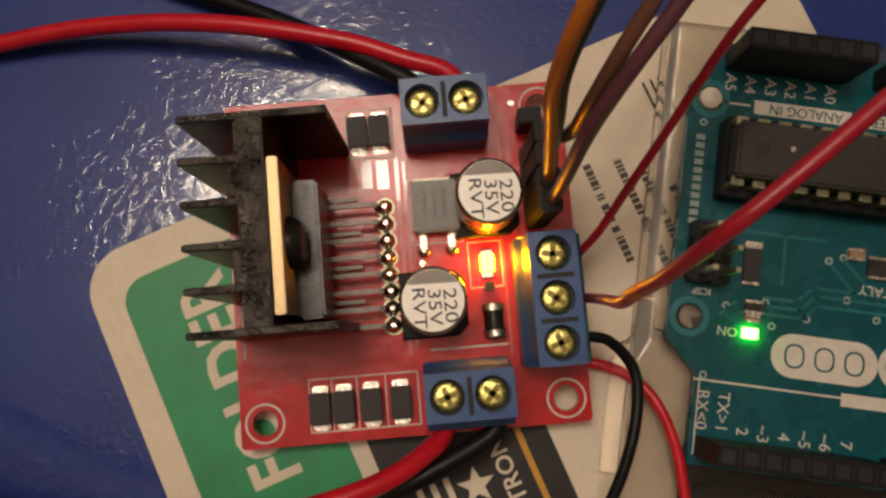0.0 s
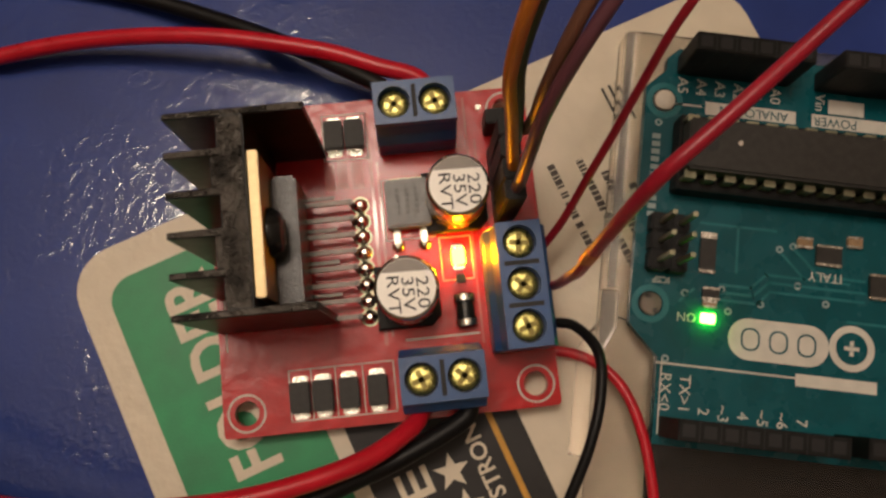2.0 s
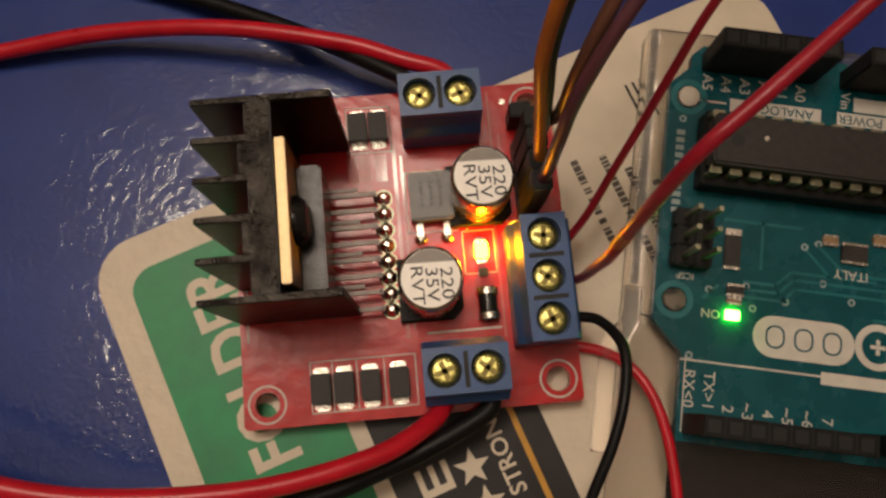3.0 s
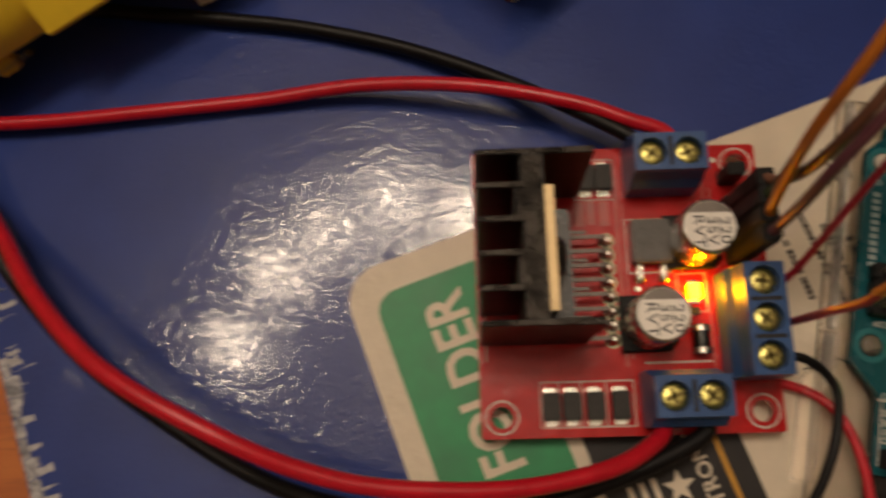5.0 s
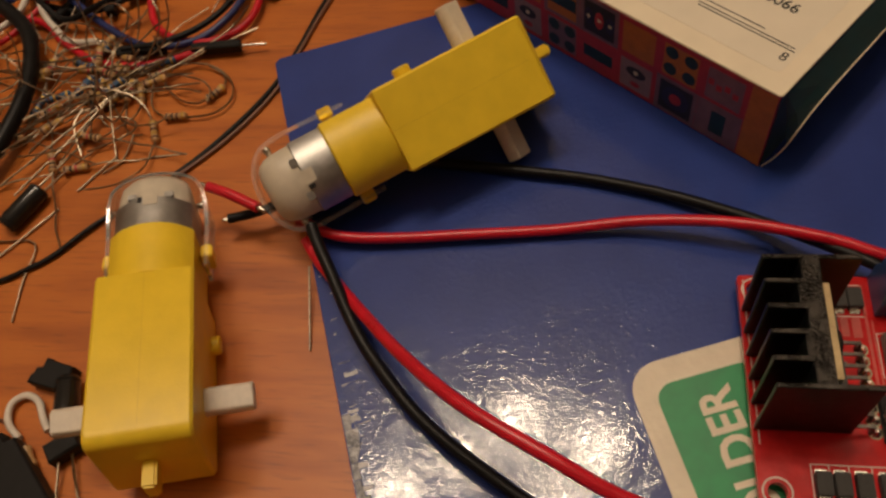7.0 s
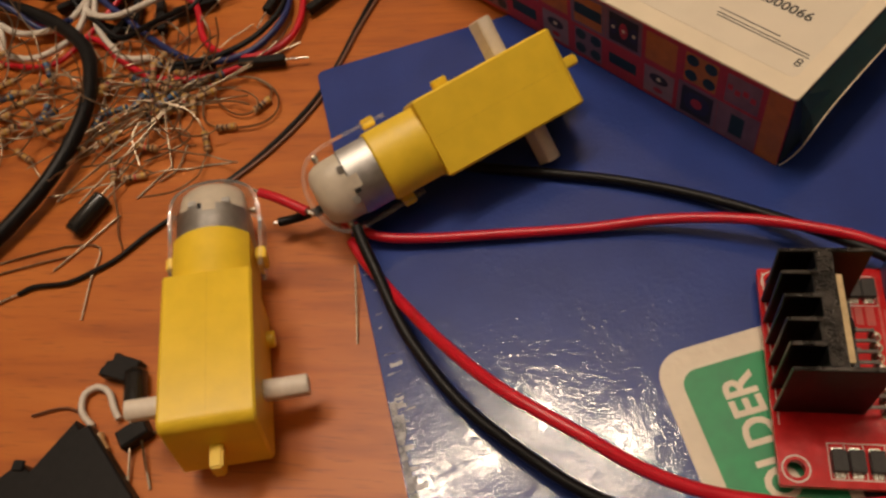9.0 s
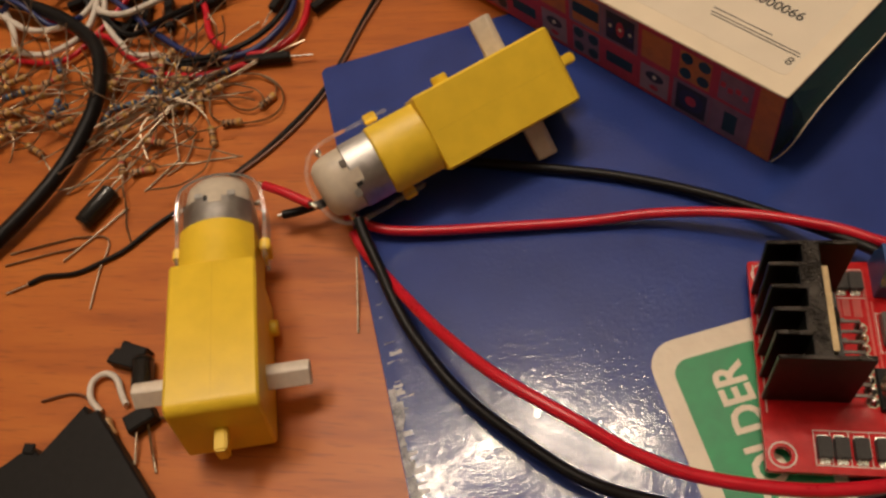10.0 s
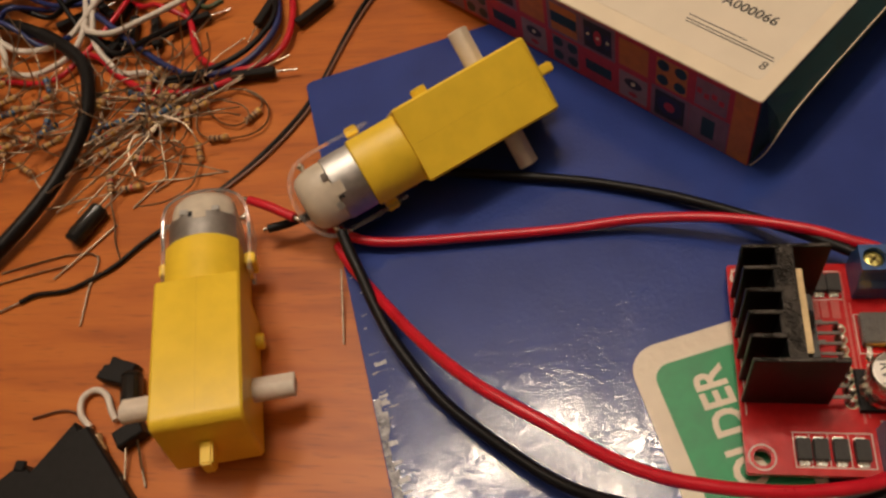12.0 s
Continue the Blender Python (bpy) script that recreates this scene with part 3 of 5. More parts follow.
    # voltage regulator
    v = new("voltage_regulator")
    v.parent = m
    reg = part("body", box(23.0, 24.6, 6.2, 28.7, 31.0, 8.5, 0.25), REG_GREY, v)
    part("metal_tab", box(23.4, 31.0, 6.05, 28.3, 31.5, 6.8, 0.1), LEG_METAL, v)
    for x in (24.1, 27.6):
        part("leg", box(x - 0.45, 22.6, 6.05, x + 0.45, 24.6, 6.9, 0.1), TIN, v)
        part("solder_joint", lathe([(0.9, 6.0), (0.7, 6.5), (0.3, 6.8)], 12, at=(x, 22.5, 0)), TIN, v, "", 60)
    for x, n in ((24.6, 2.6), (25.8, 3.4), (27.0, 3.0)):
        for k in range(5):
            part("marking_bar", box(x - 0.22, 29.3 - k * 0.75, 8.5, x + 0.22, 29.3 - k * 0.75 + 0.42, 8.52), GREY_EPOXY, v)
    promote(v, reg)
    # lit amber light with its resistor
    led = new("power_light")
    led.parent = m
    led["label"] = "lit amber surface light"
    lens = part("lens", box(30.95, 19.3, 6.15, 32.55, 21.4, 7.3, 0.15), AMBER_LIGHT, led)
    part("contact", box(31.0, 18.6, 6.02, 32.5, 19.4, 6.5, 0.1), TIN, led)
    part("contact", box(31.0, 21.2, 6.02, 32.5, 22.0, 6.5, 0.1), TIN, led)
    promote(led, lens)
    part("chip_resistor", box(31.2, 16.9, 6.02, 32.4, 18.0, 6.6, 0.1), EPOXY, m)
    sw = part("round_diode", lathe([(1.0, 11.0), (1.35, 11.3), (1.35, 12.2), (1.2, 12.3), (1.2, 14.1), (1.35, 14.2), (1.35, 15.2), (1.0, 15.4)], 18, "y", (31.9, 0, 7.3)), BLACK_GLASS, m, "glossy black round diode", 40)
    for y in (11.6, 14.8):
        part("end_cap", lathe([(1.38, y - 0.4), (1.38, y + 0.4)], 18, "y", (31.9, 0, 7.3)), TIN, sw, "", 40)
    # control pins along the side, with the plugs of the jumper leads on them
    h = new("pin_header")
    h.parent = m
    strip_body = part("strip", box(37.0, 24.2, 6.0, 39.5, 34.2, 8.5, 0.15), BLACK_PLASTIC, h)
    for i in range(4):
        part("pin", box(37.95, 25.2 + 2.54 * i - 0.3, 8.4, 38.55, 25.2 + 2.54 * i + 0.3, 14.5), TIN, h)
    promote(h, strip_body)
    part("jumper_cap", box(36.8, 36.4, 6.1, 39.6, 38.4, 11.6, 0.2), BLACK_PLASTIC, m, "small black jumper cap")
    for x, y in ((23.7, 21.0), (36.6, 40.6), (30.2, 24.0)):
        part("solder_via", lathe([(0.5, 6.0), (0.4, 6.12)], 10, at=(x, y, 0)), TIN, m)


PIN_METAL = material("dull_grey_pin", (0.12, 0.10, 0.09), 0.42, 0.9, vary=0.3, size=1)
REG_GREY = material("light_grey_regulator", (0.09, 0.084, 0.076), 0.30, vary=0.15, size=1.0, bump=0.06, bump_size=0.3)
PALE_TRACE = material("pale_red_trace", (0.50, 0.065, 0.05), 0.34, vary=0.15, size=1.5, coat=0.5)
BLACK_GLASS = material("glossy_black", (0.012, 0.012, 0.012), 0.12, vary=0.1)


# ---- microcontroller board in its clear holder ----
def micro_board():
    T = (128.1, 32.2, 0.0, 0, 0, 167.6)
    hold = thing("clear_board_holder", "worn clear plastic base plate under the teal circuit board", "board holder", *T)
    part("plate", prism(rounded(-2, -3.5, 72.0, 70.0, 2.5), 2.15, 3.5, bevel=0.25), FROST, hold)
    part("side_rail", box(69.8, -3.0, 3.5, 71.6, 34, 4.5, 0.4), FROST, hold)
    part("side_rail", prism([(69.6, 34), (71.9, 34), (71.9, 38), (74.5, 42), (74.5, 56), (71.5, 56), (71.5, 43), (69.6, 39)], 3.5, 4.6, bevel=0.3), FROST, hold)
    # front apron with shallow ribs, added and tinted dark to paint the shade there
    part("apron", prism(rounded(0.5, 50.0, 64.5, 70, 2.0), 3.55, 4.6, bevel=0.25), SHADE_TINT, hold, "added apron, tinted dark for shade")
    for y, h in ((56.0, 1.0), (61.4, 0.4), (67.6, 0.6)):
        part("apron_rib", box(2.5, y - 0.5, 4.6, 62.5, y + 0.5, 4.6 + h, 0.2), SHADE_TINT, hold)
    for x, y in ((66, 7.6), (66, 35.5), (15.3, 50.7), (14, 2.5)):
        part("peg", lathe([(1.9, 3.4), (1.45, 5.0), (1.4, 6.9), (1.0, 7.2)], 18, at=(x, y, 0)), WHITE_NYLON if y < 10 else FROST, hold, "", 40)
    for o in hold.children:
        o.visible_shadow = "rail" not in o.name
    u = thing("microcontroller_board", "teal microcontroller circuit board with black headers and lit green light", "circuit board", *T)
    out = [(0, 0), (64.5, 0), (66.0, 1.5), (66.0, 3.2), (68.6, 5.8), (68.6, 38.3), (64.6, 42.3), (64.6, 53.3), (0, 53.3)]
    part("circuit_board", prism(out, 5.0, 6.6, [circle(x, y, 1.6, 20) for x, y in ((66, 7.6), (66, 35.5), (15.3, 50.7), (14, 2.5))]), TEAL_BOARD, u)
    for x, y in ((66, 7.6), (66, 35.5)):
        part("plated_ring", prism(circle(x, y, 2.5, 26), 6.6, 6.63, [circle(x, y, 1.7, 26)]), TEAL_TRACE, u)
    Z = 6.6

    def header(x0, x1, y):
        h = new("socket_header")
        h.parent = u
        n = round((x1 - x0) / 2.54)
        housing = part("housing", box(x0, y - 1.25, Z, x1, y + 1.25, Z + 8.5, 0.12), BLACK_PLASTIC, h)
        for i in range(n):
            # flat dark pieces paint the shade of open sockets and grooves
            part("socket", box(x0 + 1.27 + 2.54 * i - 0.75, y - 0.75, Z + 8.49, x0 + 1.27 + 2.54 * i + 0.75, y + 0.75, Z + 8.53), RECESS_SHADE, h)
            part("socket_groove", box(x0 + 2.54 * i - 0.06, y - 1.27, Z + 0.4, x0 + 2.54 * i + 0.06, y + 1.27, Z + 8.515), RECESS_SHADE, h)
        promote(h, housing)
    header(49.4, 64.6, 2.4)
    header(25.4, 45.7, 2.6)
    header(43.6, 63.9, 51.0)
    header(16.0, 41.4, 50.7)
    # large dual in-line chip in a socket
    c = new("controller_chip")
    c.parent = u
    part("chip_socket", box(29.2, 10.6, Z, 64.6, 20.6, Z + 3.6, 0.2), BLACK_PLASTIC, c)
    body = part("body", box(29.6, 12.2, Z + 4.0, 64.4, 18.9, Z + 7.4, 0.3), EPOXY, c)
    for i in range(14):
        x = 30.6 + 2.54 * i
        for y, s in ((11.6, -1), (19.5, 1)):
            part("leg", box(x - 0.75, y - 0.25, Z + 3.4, x + 0.75, y + 0.25, Z + 5.9, 0.08), LEG_METAL, c)
            part("leg_shoulder", box(x - 0.7, min(y, y - s * 0.9), Z + 5.5, x + 0.7, max(y, y - s * 0.9), Z + 5.9, 0.06), LEG_METAL, c)
    part("dimple", prism(circle(61.6, 15.6, 0.9, 18), Z + 7.4, Z + 7.42), RECESS_SHADE, c)
    part("dimple", prism(circle(58.0, 15.0, 0.35, 12), Z + 7.4, Z + 7.42), TIN, c)
    promote(c, body)
    # programming pins
    p = new("pin_header")
    p.parent = u
    for x in (63.4, 65.94):
        for y in (25.0, 27.54, 30.08):
            block = part("block", box(x - 1.25, y - 1.25, Z, x + 1.25, y + 1.25, Z + 2.5, 0.25), BLACK_PLASTIC, p)
            part("pin", box(x - 0.3, y - 0.3, Z + 2.4, x + 0.3, y + 0.3, Z + 8.4, 0.05), LEG_METAL, p)
    promote(p, block)
    # lit green light and small chip parts
    part("power_light", box(57.6, 36.0, Z, 59.4, 37.3, Z + 0.7, 0.1), GREEN_LIGHT, u, "lit green surface light")
    for x, y, w, h in ((58.3, 33.4, 2.2, 1.3), (59.0, 28.0, 2.1, 5.0), (46.2, 25.2, 2.0, 1.1), (43.0, 26.6, 3.4, 2.4), (39.6, 24.4, 2, 1.2), (36, 30, 3, 3), (58.4, 34.8, 1.8, 0.6)):
        chip = part("chip_component", box(x - w / 2, y - h / 2, Z, x + w / 2, y + h / 2, Z + 0.6, 0.08), EPOXY if w > 2 else CHIP_TAN, u)
        for s in (-1, 1):
            part("contact", box(x - w / 2, y + s * h / 2 - 0.2, Z, x + w / 2, y + s * h / 2 + 0.2 + (0.5 if h > 4 and s < 0 else 0), Z + 0.64, 0.05), TIN, chip)
    # routed copper under the mask
    for pts in (((57, 32), (53, 32), (51, 30), (40, 30)), ((57, 33), (52.6, 33), (50.6, 31), (38, 31)), ((57, 34), (52, 34), (50.4, 32.2), (38, 32.2)),
                ((49, 27), (46, 30)), ((47.6, 26), (44, 29.4), (38, 29.4)), ((55, 24), (55, 30)), ((60, 24), (50, 24)), ((40, 35), (30, 35)), ((60.5, 33), (62.2, 34.7))):
        part("copper_trace", strip(pts, 0.35, Z, 0.03), TEAL_TRACE, u)
    for x, y in ((56.8, 32.6), (55.8, 35.4), (52.0, 36.6), (51.6, 34.0), (49.4, 26.4), (47.6, 25.8), (46.8, 31.0), (61.6, 33.6), (43, 33), (47.5, 9.8), (66.6, 10.8), (63.6, 42.4)):
        part("via", prism(circle(x, y, 0.5, 14), Z, Z + 0.03, [circle(x, y, 0.25, 14)]), SILK_DIM, u)
    # printing: an emblem badge, pin names and numbers
    part("badge", prism(rounded(42.4, 36.0, 55.6, 41.4, 2.65), Z, Z + 0.04), SILK, u, "white rounded badge")
    for x in (45.3, 49.0, 52.7):
        part("badge_bar", prism(rounded(x - 1.25, 37.2, x + 1.25, 40.2, 1.1, 4), Z + 0.04, Z + 0.06, [rounded(x - 1.0, 37.45, x + 1.0, 39.95, 0.9, 4)]), TEAL_BOARD, u)
    part("emblem_ring", prism(circle(39.4, 38.4, 3.0, 30), Z, Z + 0.04, [circle(39.4, 38.4, 2.1, 30)]), SILK, u)
    part("emblem_bar", box(38.4, 38.15, Z, 40.4, 38.65, Z + 0.04), SILK, u)
    part("emblem_bar", box(39.15, 37.4, Z, 39.65, 38.1, Z + 0.04), SILK, u)
    part("emblem_bar", box(39.15, 38.7, Z, 39.65, 39.4, Z + 0.04), SILK, u)
    lettering("ON", 1.2, 61.2, 36.7, Z + 0.02, 0, SILK, u)
    for k, word in enumerate(("A0", "A1", "A2", "A3", "A4", "A5")):
        lettering(word, 1.5, 51.0 + 2.54 * k, 5.2, Z + 0.02, 90, SILK, u)
    lettering("Vin", 1.4, 44.8, 5.4, Z + 0.02, 90, SILK, u)
    for x0, x1, word, tx in ((48.0, 60.4, "ANALOG IN", 53.8), (35.4, 45.8, "POWER", 42.6), (38.7, 43.6, "", 0)):
        y0, y1 = (7.1, 8.9) if word else (4.8, 6.8)
        part("printed_box", prism([(x0, y0), (x1, y0), (x1, y1), (x0, y1)], Z, Z + 0.03), SILK, u)
        if word:
            lettering(word, 1.35, tx, (y0 + y1) / 2, Z + 0.05, 0, TEAL_BOARD, u, stretch=0.95)
    part("printed_line", strip([(61.0, 7.9), (64.4, 7.9)], 0.22, Z, 0.03), SILK, u)
    part("printed_line", strip([(64.6, 43.0), (46.6, 43.0)], 0.25, Z, 0.03), SILK, u)
    part("printed_box", prism([(36, 42.4), (46.6, 42.4), (46.6, 44.0), (36, 44.0)], Z, Z + 0.03), SILK, u)
    part("printed_line", strip([(64.0, 42.5), (64.0, 52)], 0.16, Z, 0.03), SILK, u)
    for k, word in enumerate(("RX<0", "TX>1", "2", "~3", "4", "~5", "~6", "7")):
        lettering(word, 1.5, 63.4 - 2.54 * k, 48.6 if len(word) < 3 else 46.6, Z + 0.02, 90, SILK, u, align="LEFT" if 0 else "CENTER")
    # web address of the maker, as plain bars
    for k in range(11):
        part("printed_bar", box(66.2, 12.4 + 1.08 * k, Z, 67.3, 13.1 + 1.08 * k, Z + 0.03), SILK_DIM, u)
    lettering("ICSP", 0.9, 64.8, 32.2, Z + 0.02, 0, SILK, u)
    lettering("ITALY", 1.3, 43.2, 29.4, Z + 0.02, 0, SILK, u)


LEG_METAL = material("dull_metal_leg", (0.34, 0.32, 0.22), 0.35, 0.9, vary=0.2, size=1)
CHIP_TAN = material("tan_ceramic", (0.30, 0.19, 0.10), 0.45, vary=0.2, size=0.5)
SILK_DIM = material("dull_silkscreen", (0.32, 0.40, 0.40), 0.5, vary=0.1)


# ---- gear motors ----
SHAFTS = []


def gear_motor(label, x, y, z, rx, ry, rz, pin_height):
    g = thing("gear_motor", label, "gear motor", x, y, z, rx, ry, rz, group="yellow gear motors")
    outline = rounded(0, 0, 34.0, 21.5, 0.6, 2)
    outline = [q for q in outline if q[0] > 2.6] + [(2.6 - 2.6 * math.sin(radians(a)), 18.9 + 2.6 * math.cos(radians(a))) for a in range(0, 91, 15)] + [(2.6 - 2.6 * math.cos(radians(a)), 2.6 - 2.6 * math.sin(radians(a))) for a in range(0, 91, 15)]
    outline.sort(key=lambda q: math.atan2(q[1] - 10.75, q[0] - 17))
    own = prism(outline, -8.97, 8.97, bevel=0.5)
    bmesh.ops.transform(own, matrix=Matrix(((1, 0, 0, 0), (0, 0, 1, 0), (0, 1, 0, 0), (0, 0, 0, 1))), verts=own.verts[:])
    part("gearbox", own, YELLOW, g, "", 35)
    part("housing_seam", box(2.7, -0.03, 3.0, 33.9, 0.03, 21.508), SEAM, g)

    def flat_round(x0, x1, r, w, mat, name, label=""):
        own = bmesh.new()
        outline = []
        lim = math.asin(w / r)
        for s in (1, -1):
            for i in range(15):
                a = -lim + 2 * lim * i / 14
                outline.append((s * r * math.sin(a), s * r * math.cos(a)))
        own = prism(outline, x0, x1, bevel=0.35)
        bmesh.ops.transform(own, matrix=Matrix(((0, 0, 1, 0), (1, 0, 0, 0), (0, 1, 0, 10.75), (0, 0, 0, 1))), verts=own.verts[:])
        return part(name, own, mat, g, label, 30)
    flat_round(33.8, 46.2, 10.35, 8.1, YELLOW, "motor_clamp")
    flat_round(46.0, 53.4, 9.7, 7.6, STEEL, "motor_can", "plain steel motor can")
    # domed end cap, pale and a little translucent, toothed into the can
    own = bmesh.new()
    rings = []
    for ax, k in ((53.2, 0.97), (56.5, 0.96), (58.6, 0.92), (60.2, 0.82), (61.1, 0.66), (61.5, 0.45)):
        ring = []
        for i in range(40):
            q = 2 * math.pi * i / 40
            ring.append(own.verts.new((ax, max(-7.5, min(7.5, 9.7 * math.sin(q))) * k, 10.75 + 9.7 * math.cos(q) * k)))
        rings.append(ring)
    for p, q in zip(rings, rings[1:]):
        for i in range(40):
            own.faces.new((p[i], p[(i + 1) % 40], q[(i + 1) % 40], q[i]))
    own.faces.new(rings[-1])
    own.faces.new(rings[0][::-1])
    part("end_cap", own, END_WHITE, g, "milky white plastic end cap", 60)
    part("cap_tooth", box(50.9, -1.8, 19.6, 53.6, 1.6, 20.5, 0.25), END_WHITE, g)
    part("notch", box(52.0, 1.6, 19.6, 53.3, 2.4, 20.46), RECESS_SHADE, g)
    for v in (-3.6, 3.6):
        part("can_tab", box(53.0, v - 0.9, 19.2, 54.6, v + 0.9, 20.05, 0.2), STEEL, g)
    for s in (-1, 1):
        part("solder_tab", lathe([(0.55, 0), (0.9, 0.6), (0.5, 1.8)], 10, "y", (57.6, s * 7.2 if s > 0 else -9.0, 10.75)), TIN, g, "shiny solder joint", 60)
        part("strap_hook", box(42.0, s * 9.6 - 1.2, 8.2, 45.0, s * 9.6 + 1.2, 13.2, 0.3), YELLOW, g)
    part("side_pin", lathe([(1.6, -10.7), (1.9, -10.4), (1.9, -8.9)], 16, "y", (26.0, 0, pin_height)), YELLOW, g, "", 40)
    # clear strap round the motor's end
    line = [(39.5, -9.6), (46, -9.8), (55, -9.8), (59.6, -8.4), (62.2, -4.8), (63.0, 0), (62.2, 4.8), (59.6, 8.4), (55, 9.8), (46, 9.8), (39.5, 9.6)]
    fine = smooth_line([(a, b, 0) for a, b in line], 4)
    own = bmesh.new()
    rows = []
    for i, q in enumerate(fine):
        way = (fine[min(i + 1, len(fine) - 1)] - fine[max(i - 1, 0)]).normalized()
        n = Vector((-way.y, way.x, 0)) * 0.4
        half = 3.0 + 2.6 * min(1.0, max(0.0, (q.x - 50) / 9))
        rows.append([own.verts.new((q.x + s * n.x, q.y + s * n.y, 10.75 + h * half)) for s, h in ((1, -1), (1, 1), (-1, 1), (-1, -1))])
    for a, b in zip(rows, rows[1:]):
        for k in range(4):
            own.faces.new((a[k], a[(k + 1) % 4], b[(k + 1) % 4], b[k]))
    own.faces.new(rows[0])
    own.faces.new(rows[-1][::-1])
    part("strap", own, CLEAR, g, "clear plastic strap", 50).visible_shadow = False
    # mounting tab on the closed end
    part("mounting_tab", box(-4.9, -1.25, 8.6, 0.2, 1.25, 13.2, 0.4), YELLOW, g)
    # output shaft with two flats, centred on its own axis
    own = bmesh.new()
    lim = math.acos(1.85 / 2.6)
    outline = []
    for s in (1, -1):
        for i in range(11):
            a = -(math.pi / 2 - lim) + (math.pi - 2 * lim) * i / 10
            outline.append((s * 2.6 * math.cos(a), s * 2.6 * math.sin(a)))
    own = prism(outline, -17.8, 17.8, bevel=0.25)
    bmesh.ops.transform(own, matrix=Matrix(((1, 0, 0, 0), (0, 0, 1, 0), (0, -1, 0, 0), (0, 0, 0, 1))), verts=own.verts[:])
    shaft = part("output_shaft", own, WHITE_NYLON, g, "white plastic output shaft with flats", 30)
    shaft.location = (10.6 * MM, 0, 10.6 * MM)
    SHAFTS.append(shaft)
    return g


SEAM = material("moulding_seam", (0.66, 0.42, 0.03), 0.5, vary=0.1)


